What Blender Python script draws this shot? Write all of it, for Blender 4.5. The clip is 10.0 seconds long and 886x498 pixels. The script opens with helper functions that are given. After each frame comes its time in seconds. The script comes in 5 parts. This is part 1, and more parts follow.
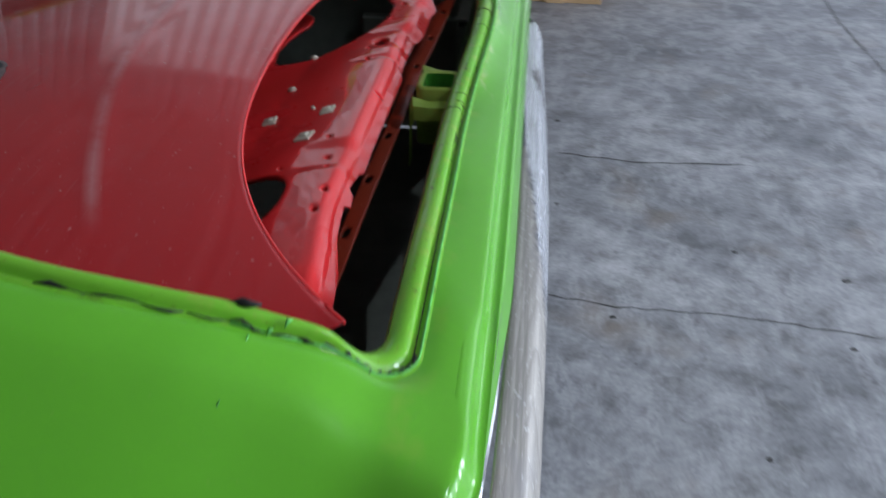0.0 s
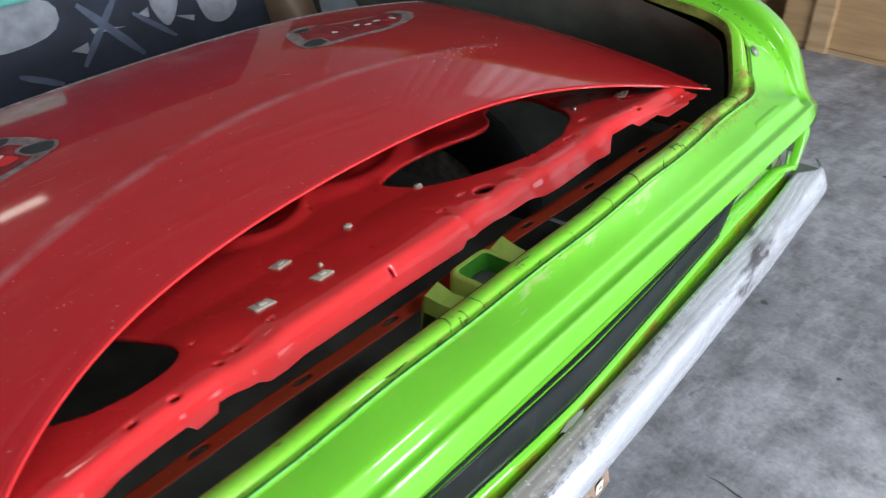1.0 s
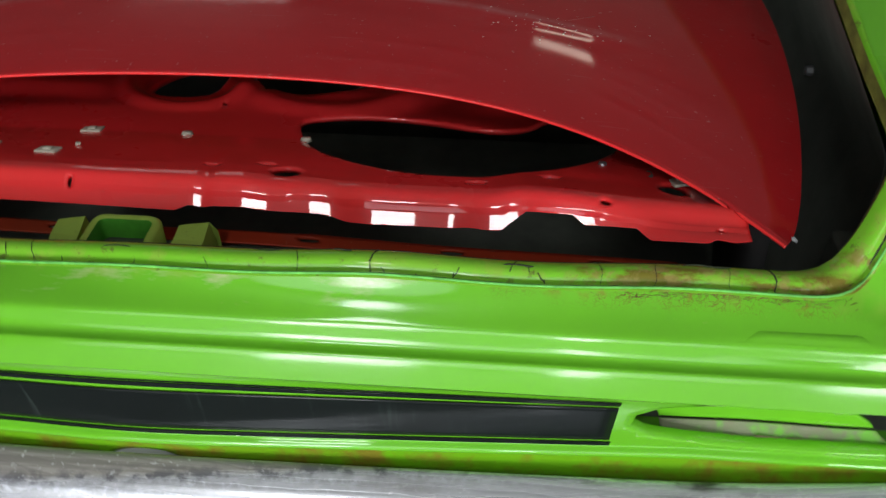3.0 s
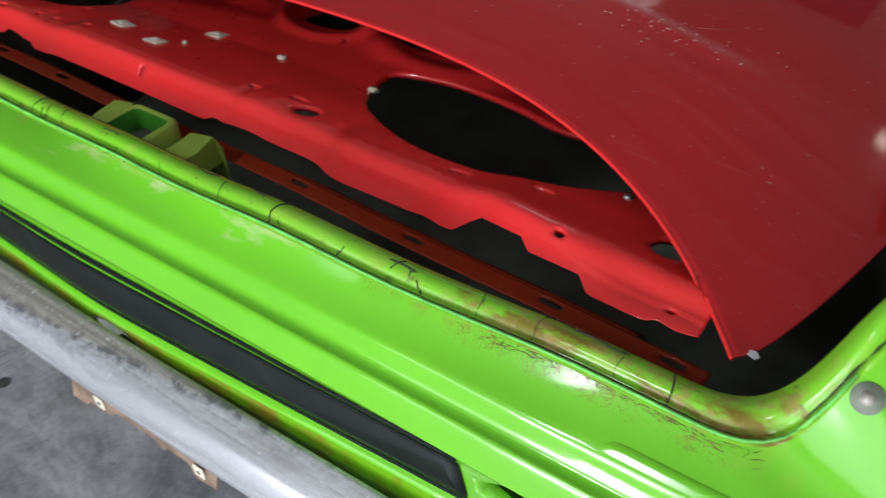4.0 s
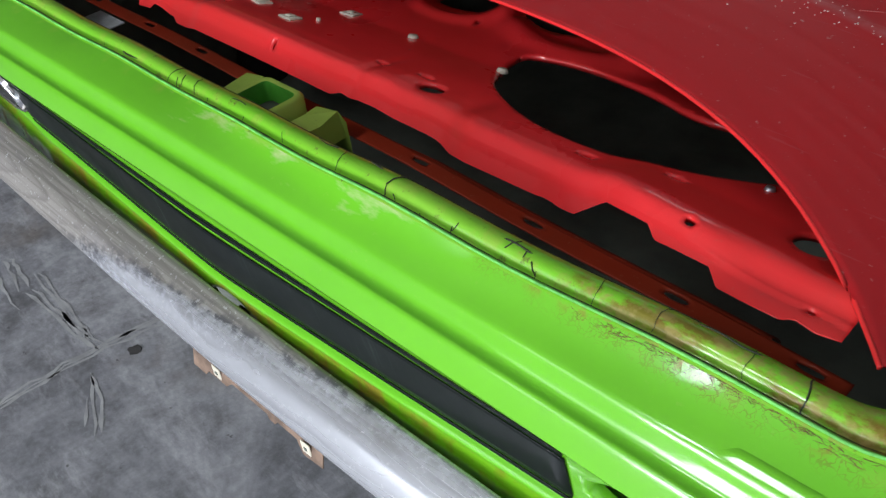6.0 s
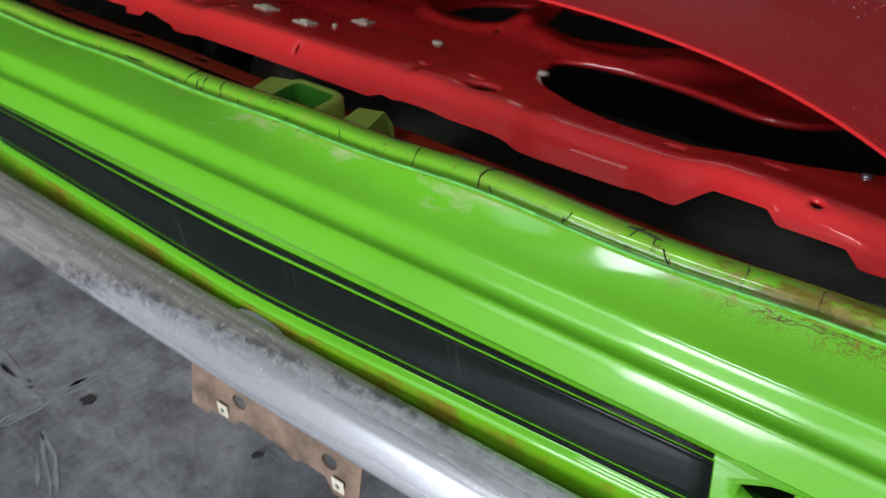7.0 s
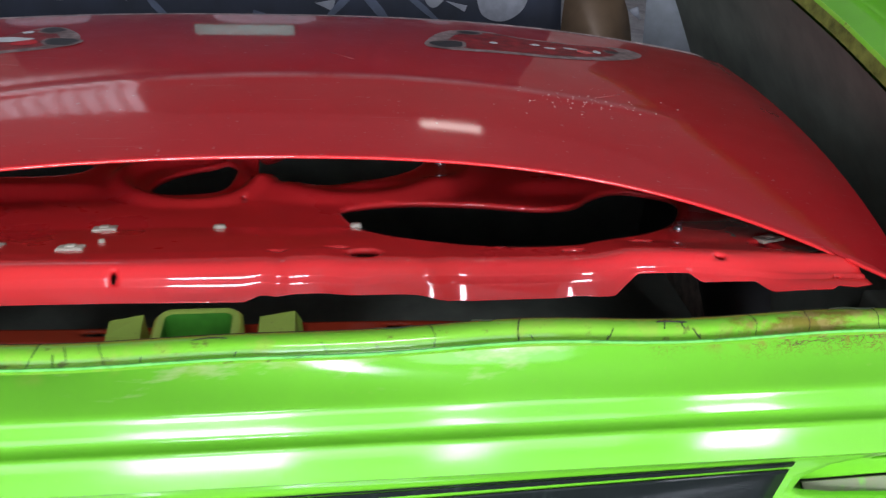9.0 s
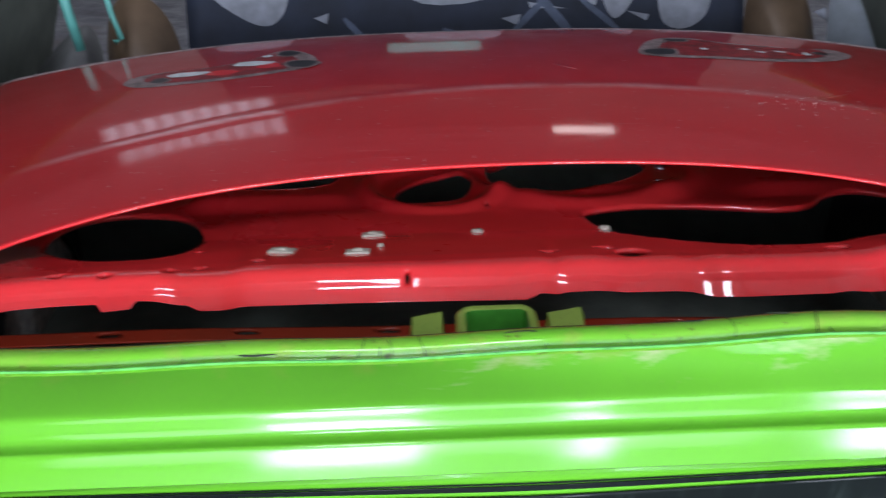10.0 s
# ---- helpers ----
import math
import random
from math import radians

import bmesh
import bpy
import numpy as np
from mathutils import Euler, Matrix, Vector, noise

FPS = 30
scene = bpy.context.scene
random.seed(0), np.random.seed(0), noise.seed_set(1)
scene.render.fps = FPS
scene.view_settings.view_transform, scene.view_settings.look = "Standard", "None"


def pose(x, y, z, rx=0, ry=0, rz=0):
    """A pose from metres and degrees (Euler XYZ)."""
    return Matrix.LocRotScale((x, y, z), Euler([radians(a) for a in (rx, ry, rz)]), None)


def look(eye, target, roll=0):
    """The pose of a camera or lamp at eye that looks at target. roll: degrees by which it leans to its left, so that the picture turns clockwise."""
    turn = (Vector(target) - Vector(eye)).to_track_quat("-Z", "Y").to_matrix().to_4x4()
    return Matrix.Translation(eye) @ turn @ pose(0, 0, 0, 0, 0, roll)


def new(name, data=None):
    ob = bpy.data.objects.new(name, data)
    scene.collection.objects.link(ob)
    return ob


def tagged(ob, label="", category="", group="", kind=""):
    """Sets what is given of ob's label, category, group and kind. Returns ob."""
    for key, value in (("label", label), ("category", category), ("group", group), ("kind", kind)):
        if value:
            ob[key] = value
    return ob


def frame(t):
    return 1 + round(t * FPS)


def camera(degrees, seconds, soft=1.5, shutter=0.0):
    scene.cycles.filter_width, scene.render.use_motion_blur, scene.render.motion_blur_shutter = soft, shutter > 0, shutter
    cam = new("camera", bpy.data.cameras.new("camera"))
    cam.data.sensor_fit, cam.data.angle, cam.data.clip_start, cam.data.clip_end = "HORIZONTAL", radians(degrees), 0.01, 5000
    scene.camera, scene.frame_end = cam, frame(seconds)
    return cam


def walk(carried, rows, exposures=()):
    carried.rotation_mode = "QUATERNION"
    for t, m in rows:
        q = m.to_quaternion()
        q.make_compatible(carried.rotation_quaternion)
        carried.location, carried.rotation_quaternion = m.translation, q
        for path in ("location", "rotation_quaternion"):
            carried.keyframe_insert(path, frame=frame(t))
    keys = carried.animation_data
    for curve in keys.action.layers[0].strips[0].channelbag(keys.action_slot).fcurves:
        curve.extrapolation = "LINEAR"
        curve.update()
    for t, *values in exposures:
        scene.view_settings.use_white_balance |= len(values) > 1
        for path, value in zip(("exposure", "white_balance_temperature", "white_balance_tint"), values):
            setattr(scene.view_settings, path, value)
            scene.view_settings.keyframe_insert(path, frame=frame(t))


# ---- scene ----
cam = camera(53.4, 10.0, soft=1.3, shutter=0.3)
PATH = [
    (0, (-1.256, -0.039, 1.275), (0.461, 0.267, 0.296), 0.6),
    (0.5, (-0.95, -0.173, 1.347), (0.614, 0.592, 0.362), 1.1),
    (1, (-0.679, -0.387, 1.408), (0.605, 0.765, 0.397), 1.8),
    (1.5, (-0.399, -0.534, 1.437), (0.637, 0.817, 0.387), 0.9),
    (2, (-0.055, -0.491, 1.449), (0.91, 0.903, 0.388), 5.8),
    (2.5, (0.216, -0.5, 1.424), (0.612, 1.068, 0.247), 5.3),
    (2.7, (0.333, -0.506, 1.443), (0.462, 1.059, 0.204), 4.1),
    (3.8, (0.835, -0.244, 1.389), (0.007, 1.008, 0.068), 1.1),
    (4, (0.885, -0.211, 1.386), (-0.095, 0.92, 0.059), -0.7),
    (4.5, (0.899, -0.172, 1.364), (-0.227, 0.819, 0.04), -4.8),
    (5, (0.898, -0.179, 1.358), (-0.268, 0.771, 0.04), -4.9),
    (5.2, (0.895, -0.183, 1.365), (-0.275, 0.765, 0.05), -4.4),
    (6.5, (0.854, -0.221, 1.308), (-0.346, 0.702, 0.001), -5.0),
    (7, (0.744, -0.308, 1.271), (-0.333, 0.851, 0.048), -0.4),
    (7.5, (0.6, -0.37, 1.28), (-0.092, 1.086, 0.097), 2.4),
    (8, (0.43, -0.291, 1.228), (0.159, 1.332, 0.09), 6.1),
    (8.5, (0.334, -0.325, 1.248), (0.368, 1.354, 0.162), 8.5),
    (9, (0.213, -0.46, 1.302), (0.381, 1.272, 0.317), 5.9),
    (9.5, (0.128, -0.512, 1.306), (0.282, 1.228, 0.332), 5.3),
    (10, (0.029, -0.508, 1.303), (-0.024, 1.239, 0.332), 1.5),
]
EXPOSURE = [
    (0, -0.02, 5950, 12), (0.5, 0.13, 6150, 11), (1, 0.57, 6300, 12), (1.5, 0.27, 6600, 12), (2, -0.05, 6750, 10), (2.5, -0.44, 6800, 10),
    (3.8, 0.15, 6600, 12), (5, 0.17, 6450, 13), (6.5, 0.05, 6450, 13), (7, -0.3, 6500, 13), (7.5, -0.39, 6600, 12), (8, -0.16, 6700, 15),
    (8.5, 0.16, 6500, 17), (9, 0.4, 6200, 18), (9.5, 0.35, 6000, 18), (10, 0.28, 5900, 18),
]
walk(cam, [(t, look(eye, target, roll)) for t, eye, target, roll in PATH], EXPOSURE)

# the car stands a little askew on the workshop floor: its own axes are x to its right side, y ahead, z up,
# from the middle of the trunk's rear lip
CAR = pose(0.0737, 0.145, 0.835, 0, -2.3, 4.6)

# ---- light ----
world = bpy.data.worlds.new("sky")
scene.world = world
world.use_nodes = True
_n = world.node_tree.nodes
_sky = _n.new("ShaderNodeTexSky")
_sky.sky_type, _sky.sun_disc = "NISHITA", False
_sky.sun_elevation, _sky.sun_rotation = radians(48), radians(200)
world.node_tree.links.new(_sky.outputs[0], _n["Background"].inputs[0])
_n["Background"].inputs[1].default_value = 0.12


def area_lamp(name, m, sx, sy, watts, colour):
    data = bpy.data.lights.new(name, "AREA")
    data.shape, data.size, data.size_y, data.energy, data.color = "RECTANGLE", sx, sy, watts, colour
    ob = new(name, data)
    ob.matrix_world = m
    return ob


# daylight through the doorway and two tall slits behind the car, and through clear sheets in the roof above them
area_lamp("doorway_daylight", look((0.4, -5.6, 2.0), (0.4, 0, 1.3)), 5.2, 3.6, 142, (0.90, 0.955, 1.0))
SLITS = [(-0.13, 0.95, 1.12, 2.16, 142), (1.50, 0.28, 1.12, 2.16, 38), (3.55, 0.60, 1.12, 2.16, 95)]
for _x, _sx, _z, _sz, _w in SLITS:
    area_lamp("slit_daylight", look((_x, -5.0, _z), (_x, 0, _z)), _sx, _sz, _w, (0.91, 0.96, 1.0))
ROOF_LIGHTS = [(-0.25, -3.25, 0.74, 1.3, 84)]
for _x, _y, _sx, _sy, _w in ROOF_LIGHTS:
    area_lamp("roof_daylight", look((_x, _y, 4.40), (_x, _y, 0)), _sx, _sy, _w, (0.91, 0.96, 1.0))
TUBES = [(0.80, 5.25, 4.22, 0.26, 0.10)]

# ---- materials ----


def material(name):
    m = bpy.data.materials.new(name)
    m.use_nodes = True
    return m, m.node_tree.nodes, m.node_tree.links, m.node_tree.nodes["Principled BSDF"]


def noise_tex(nodes, links, scale, detail=4.0, rough=0.55, stretch=None):
    tc = nodes.new("ShaderNodeTexCoord")
    n = nodes.new("ShaderNodeTexNoise")
    n.inputs["Scale"].default_value, n.inputs["Detail"].default_value, n.inputs["Roughness"].default_value = scale, detail, rough
    if stretch:
        mp = nodes.new("ShaderNodeMapping")
        mp.inputs["Scale"].default_value = stretch
        links.new(tc.outputs["Object"], mp.inputs[0])
        links.new(mp.outputs[0], n.inputs["Vector"])
    else:
        links.new(tc.outputs["Object"], n.inputs["Vector"])
    return n.outputs["Fac"]


def ramp(nodes, links, fac, stops):
    r = nodes.new("ShaderNodeValToRGB")
    while len(r.color_ramp.elements) < len(stops):
        r.color_ramp.elements.new(0.5)
    for e, (p, c) in zip(r.color_ramp.elements, stops):
        e.position, e.color = p, (*c, 1) if len(c) == 3 else c
    links.new(fac, r.inputs[0])
    return r.outputs[0]


def grey(v):
    return (v, v, v)


def mixed(nodes, links, fac, a, b):
    m = nodes.new("ShaderNodeMix")
    m.data_type = "RGBA"
    for src, slot in ((fac, m.inputs[0]), (a, m.inputs[6]), (b, m.inputs[7])):
        if isinstance(src, (int, float)):
            slot.default_value = src
        elif isinstance(src, tuple):
            slot.default_value = (*src, 1)
        else:
            links.new(src, slot)
    return m.outputs[2]


def bump(nodes, links, height, bsdf, strength, distance=0.002):
    b = nodes.new("ShaderNodeBump")
    b.inputs["Strength"].default_value, b.inputs["Distance"].default_value = strength, distance
    links.new(height, b.inputs["Height"])
    links.new(b.outputs[0], bsdf.inputs["Normal"])


def paint(name, base, shade, dust, dust_colour, coat=1.0, rough=0.32, scratch=0.0, coat_rough=0.025, wobble=0.05):
    """Enamel with a clear gloss, uneven dust film, specks and fine scratches."""
    m, nodes, links, b = material(name)
    big = noise_tex(nodes, links, 5.0, 5)
    fine = noise_tex(nodes, links, 140.0, 3)
    film = ramp(nodes, links, big, [(0.35, grey(0)), (0.75, grey(1))])
    col = mixed(nodes, links, film, base, shade)
    speck = ramp(nodes, links, fine, [(0.66, grey(0)), (0.74, grey(1))])
    mul = nodes.new("ShaderNodeMath")
    mul.operation = "MULTIPLY"
    links.new(speck, mul.inputs[0])
    mul.inputs[1].default_value = dust
    col = mixed(nodes, links, mul.outputs[0], col, dust_colour)
    if scratch:
        s = noise_tex(nodes, links, 60.0, 2, 0.5, (0.15, 3.0, 1.0))
        sr = ramp(nodes, links, s, [(0.68, grey(0)), (0.72, grey(scratch))])
        col = mixed(nodes, links, sr, col, dust_colour)
    links.new(col, b.inputs["Base Color"])
    links.new(ramp(nodes, links, big, [(0.3, grey(rough * 0.8)), (0.75, grey(rough * 1.5))]), b.inputs["Roughness"])
    b.inputs["Coat Weight"].default_value = coat
    b.inputs["Specular IOR Level"].default_value = 0.08
    links.new(ramp(nodes, links, big, [(0.35, grey(coat_rough)), (0.8, grey(coat_rough * 2 + 0.01))]), b.inputs["Coat Roughness"])
    bump(nodes, links, noise_tex(nodes, links, 26.0, 3), b, wobble, 0.001)
    return m


def maths(nodes, links, op, a, c):
    m = nodes.new("ShaderNodeMath")
    m.operation = op
    for src, slot in ((a, m.inputs[0]), (c, m.inputs[1])):
        if isinstance(src, (int, float)):
            slot.default_value = src
        else:
            links.new(src, slot)
    return m.outputs[0]


def within(nodes, links, axis, lo, hi, soft):
    """1 between lo and hi along one axis of the object, fading over soft."""
    tc = nodes.new("ShaderNodeTexCoord")
    sep = nodes.new("ShaderNodeSeparateXYZ")
    links.new(tc.outputs["Object"], sep.inputs[0])
    outs = []
    for a, c in ((lo - soft, lo + soft), (hi + soft, hi - soft)):
        mr = nodes.new("ShaderNodeMapRange")
        mr.interpolation_type = "SMOOTHSTEP"
        mr.inputs["From Min"].default_value, mr.inputs["From Max"].default_value = a, c
        links.new(sep.outputs["XYZ".index(axis)], mr.inputs["Value"])
        outs.append(mr.outputs[0])
    return maths(nodes, links, "MULTIPLY", *outs)


def veins(nodes, links, scale, width):
    """Crazed lines, 1 on the line."""
    tc = nodes.new("ShaderNodeTexCoord")
    n = nodes.new("ShaderNodeTexNoise")
    n.inputs["Scale"].default_value = scale * 0.7
    links.new(tc.outputs["Object"], n.inputs["Vector"])
    add = nodes.new("ShaderNodeVectorMath")
    add.operation = "MULTIPLY_ADD"
    add.inputs[1].default_value = (0.03, 0.03, 0.03)
    links.new(n.outputs["Color"], add.inputs[0])
    links.new(tc.outputs["Object"], add.inputs[2])
    v = nodes.new("ShaderNodeTexVoronoi")
    v.feature = "DISTANCE_TO_EDGE"
    v.inputs["Scale"].default_value = scale
    links.new(add.outputs[0], v.inputs["Vector"])
    return ramp(nodes, links, v.outputs["Distance"], [(width * 0.4, grey(1)), (width, grey(0))])


def over(m, fac, colour, rough=None):
    """Lay one more colour over a material where fac is 1."""
    nodes, links = m.node_tree.nodes, m.node_tree.links
    b = nodes["Principled BSDF"]
    old = b.inputs["Base Color"].links[0].from_socket
    links.new(mixed(nodes, links, fac, old, colour), b.inputs["Base Color"])
    if rough is not None:
        dull = nodes.new("ShaderNodeMix")
        dull.inputs[3].default_value = 0.0
        dull.inputs[2].default_value = b.inputs["Coat Weight"].default_value
        if b.inputs["Coat Weight"].links:
            links.new(b.inputs["Coat Weight"].links[0].from_socket, dull.inputs[2])
        links.new(fac, dull.inputs[0])
        links.new(dull.outputs[0], b.inputs["Coat Weight"])


GREEN = paint("green_enamel", (0.135, 0.47, 0.020), (0.115, 0.41, 0.017), 0.12, (0.30, 0.42, 0.10))


GREEN_SIDE = paint("satin_green_side", (0.135, 0.47, 0.020), (0.115, 0.41, 0.017), 0.12, (0.30, 0.42, 0.10), coat=0.7, coat_rough=0.12)


def deck_material():
    """Green enamel with chafed pinkish grey scuffs and crazed rust lines near the lip."""
    m = paint("green_deck_enamel", (0.135, 0.47, 0.020), (0.115, 0.41, 0.017), 0.12, (0.30, 0.42, 0.10), coat_rough=0.075)
    nodes, links = m.node_tree.nodes, m.node_tree.links
    mul = lambda a, c: maths(nodes, links, "MULTIPLY", a, c)
    rusty = mul(within(nodes, links, "X", 0.40, 0.72, 0.06), within(nodes, links, "Y", -0.015, 0.03, 0.008))
    blot = ramp(nodes, links, noise_tex(nodes, links, 14.0, 4), [(0.42, grey(0)), (0.56, grey(0.95))])
    over(m, mul(mul(veins(nodes, links, 120.0, 0.07), rusty), blot), (0.14, 0.085, 0.02), 1)
    over(m, mul(mul(rusty, within(nodes, links, "Y", -0.010, 0.03, 0.006)), ramp(nodes, links, noise_tex(nodes, links, 45.0, 5), [(0.58, grey(0)), (0.66, grey(0.8))])), (0.23, 0.15, 0.03), 1)
    scuffed = mul(within(nodes, links, "X", -0.15, 0.34, 0.06), within(nodes, links, "Y", -0.030, 0.006, 0.008))
    streak = ramp(nodes, links, noise_tex(nodes, links, 26.0, 5, 0.6, (0.4, 1.6, 1.0)), [(0.55, grey(0)), (0.68, grey(0.75))])
    over(m, mul(scuffed, streak), (0.42, 0.46, 0.24), 1)
    rim = mul(within(nodes, links, "Y", -0.012, 0.02, 0.006), ramp(nodes, links, noise_tex(nodes, links, 18.0, 4), [(0.5, grey(0)), (0.7, grey(0.6))]))
    over(m, rim, (0.24, 0.40, 0.05), 1)
    return m


GREEN_DECK = deck_material()


def lip_material():
    """Yellowed, cracked green paint with rust breaking through."""
    m = paint("worn_green_lip", (0.15, 0.50, 0.02), (0.22, 0.47, 0.04), 0.5, (0.16, 0.14, 0.03), coat=0.7, coat_rough=0.05)
    nodes, links = m.node_tree.nodes, m.node_tree.links
    mul = lambda a, c: maths(nodes, links, "MULTIPLY", a, c)
    patch_noise = noise_tex(nodes, links, 30.0, 5, 0.65)
    over(m, ramp(nodes, links, patch_noise, [(0.53, grey(0)), (0.64, grey(0.5))]), (0.28, 0.40, 0.06), 1)
    over(m, ramp(nodes, links, noise_tex(nodes, links, 55.0, 6, 0.7), [(0.60, grey(0)), (0.68, grey(0.8))]), (0.10, 0.09, 0.03), 1)
    streaky = mul(within(nodes, links, "X", 0.47, 0.80, 0.03), within(nodes, links, "Y", 0.006, 0.024, 0.004))
    over(m, mul(streaky, ramp(nodes, links, noise_tex(nodes, links, 16.0, 6, 0.65, (1.0, 2.5, 2.5)), [(0.44, grey(0)), (0.54, grey(0.8))])), (0.16, 0.060, 0.020), 1)
    side = mul(within(nodes, links, "X", 0.47, 0.82, 0.04), within(nodes, links, "Y", -0.02, 0.050, 0.015))
    over(m, mul(side, ramp(nodes, links, noise_tex(nodes, links, 24.0, 5, 0.6), [(0.58, grey(0)), (0.66, grey(0.6))])), (0.17, 0.055, 0.018), 1)
    over(m, mul(side, ramp(nodes, links, noise_tex(nodes, links, 70.0, 4, 0.6), [(0.5, grey(0)), (0.6, grey(0.6))])), (0.30, 0.24, 0.08), 1)
    return m


GREEN_WORN = lip_material()
GREEN_DIRTY = paint("grimy_green_valance", (0.13, 0.40, 0.010), (0.17, 0.27, 0.012), 0.5, (0.20, 0.11, 0.03), coat=0.8)
over(GREEN_DIRTY, ramp(GREEN_DIRTY.node_tree.nodes, GREEN_DIRTY.node_tree.links, noise_tex(GREEN_DIRTY.node_tree.nodes, GREEN_DIRTY.node_tree.links, 22.0, 5, 0.6), [(0.47, grey(0)), (0.64, grey(0.8))]), (0.20, 0.115, 0.02), 1)
GREEN_OLIVE = paint("primered_olive_bracket", (0.26, 0.36, 0.06), (0.20, 0.33, 0.05), 0.3, (0.10, 0.11, 0.04), coat=0.2, rough=0.5)
RED = paint("red_lid_enamel", (0.42, 0.009, 0.013), (0.38, 0.010, 0.013), 0.10, (0.45, 0.22, 0.22), rough=0.34, scratch=0.10, coat_rough=0.045)
_dust = ramp(RED.node_tree.nodes, RED.node_tree.links, noise_tex(RED.node_tree.nodes, RED.node_tree.links, 6.0, 7, 0.7, (1.0, 1.7, 1.0)), [(0.56, grey(0)), (0.82, grey(0.09))])
over(RED, _dust, (0.42, 0.24, 0.23), 1)
_specks = ramp(RED.node_tree.nodes, RED.node_tree.links, noise_tex(RED.node_tree.nodes, RED.node_tree.links, 120.0, 2, 0.5), [(0.70, grey(0)), (0.78, grey(0.45))])
over(RED, _specks, (0.48, 0.30, 0.29))
def style_line():
    """Dust caught along the lid's long crease, and where two old braces pressed the skin."""
    m = RED
    nodes, links = m.node_tree.nodes, m.node_tree.links
    f = lambda op, a, c: maths(nodes, links, op, a, c)
    tc = nodes.new("ShaderNodeTexCoord")
    sep = nodes.new("ShaderNodeSeparateXYZ")
    links.new(tc.outputs["Object"], sep.inputs[0])
    x, y = sep.outputs[0], sep.outputs[1]
    x1 = f("SUBTRACT", x, 0.1)
    d = f("ABSOLUTE", f("SUBTRACT", y, f("SUBTRACT", 0.512, f("MULTIPLY", f("MULTIPLY", x1, x1), 0.33))), 0.0)
    line = f("SUBTRACT", 1.0, f("MINIMUM", f("DIVIDE", d, 0.013), 1.0))
    broken = ramp(nodes, links, noise_tex(nodes, links, 9.0, 5, 0.65), [(0.38, grey(0.05)), (0.62, grey(0.42))])
    over(m, f("MULTIPLY", line, f("MULTIPLY", broken, within(nodes, links, "X", -0.55, 0.58, 0.05))), (0.52, 0.34, 0.34), 1)
    far = f("MULTIPLY", within(nodes, links, "Y", 0.78, 1.0, 0.05), ramp(nodes, links, noise_tex(nodes, links, 7.0, 6, 0.7), [(0.40, grey(0)), (0.65, grey(0.45))]))
    over(m, far, (0.40, 0.26, 0.25), 1)


style_line()
RED_INNER = paint("red_inner_enamel", (0.78, 0.029, 0.033), (0.70, 0.032, 0.028), 0.10, (0.42, 0.16, 0.11), rough=0.28, coat_rough=0.015, wobble=0.25)
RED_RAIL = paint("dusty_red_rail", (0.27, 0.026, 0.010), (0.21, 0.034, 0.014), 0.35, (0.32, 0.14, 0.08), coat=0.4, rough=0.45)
BLACK = paint("black_stripe_paint", (0.0035, 0.0060, 0.0055), (0.006, 0.010, 0.0085), 0.06, (0.07, 0.09, 0.08), rough=0.6, coat=0.16, coat_rough=0.05)


def plain(name, colour, rough=0.5, metal=0.0, vary=0.25, scale=12.0, relief=0.2):
    m, nodes, links, b = material(name)
    n = noise_tex(nodes, links, scale, 5)
    lo, hi = tuple(c * (1 - vary) for c in colour), tuple(min(1, c * (1 + vary)) for c in colour)
    links.new(ramp(nodes, links, n, [(0.3, lo), (0.7, hi)]), b.inputs["Base Color"])
    b.inputs["Roughness"].default_value, b.inputs["Metallic"].default_value = rough, metal
    bump(nodes, links, noise_tex(nodes, links, scale * 6, 4), b, relief, 0.002)
    return m


# Dark tone of the trunk well, also laid in hollows as their shade.
DARK = plain("dark_undercoat_and_shade", (0.125, 0.140, 0.115), 0.75)
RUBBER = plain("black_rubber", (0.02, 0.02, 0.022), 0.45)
CLIP = plain("ivory_nylon_clip", (0.62, 0.58, 0.47), 0.45, vary=0.1)
STEEL = plain("zinc_bolt", (0.55, 0.57, 0.60), 0.35, 0.9, 0.15, 60)
RUST = plain("rusty_bracket_steel", (0.22, 0.15, 0.11), 0.7, 0.3, 0.5, 30)
PRIMER = plain("grey_primer", (0.16, 0.185, 0.14), 0.7, 0, 0.35, 25)
PAN_MAT = None
GREYMETAL = plain("bare_scuffed_metal", (0.40, 0.37, 0.33), 0.55, 0.4, 0.35, 40)




def stripe_drips():
    """Dried runs of dirty water down the black stripe."""
    nodes, links = BLACK.node_tree.nodes, BLACK.node_tree.links
    runs = noise_tex(nodes, links, 1.0, 4, 0.6, (110.0, 6.0, 5.0))
    where = ramp(nodes, links, noise_tex(nodes, links, 5.0, 3), [(0.45, grey(0)), (0.66, grey(0.40))])
    over(BLACK, maths(nodes, links, "MULTIPLY", ramp(nodes, links, runs, [(0.58, grey(0)), (0.70, grey(1))]), where), (0.075, 0.105, 0.090))


stripe_drips()


def pan_material():
    m, nodes, links, b = material("scuffed_lamp_pan")
    n = noise_tex(nodes, links, 16.0, 4)
    f = noise_tex(nodes, links, 90.0, 4)
    c = ramp(nodes, links, n, [(0.40, (0.13, 0.40, 0.03)), (0.47, (0.17, 0.20, 0.10)), (0.7, (0.24, 0.21, 0.17))])
    links.new(mixed(nodes, links, ramp(nodes, links, f, [(0.5, grey(0)), (0.75, grey(0.6))]), c, (0.22, 0.17, 0.12)), b.inputs["Base Color"])
    b.inputs["Roughness"].default_value = 0.6
    return m


PAN_MAT = pan_material()


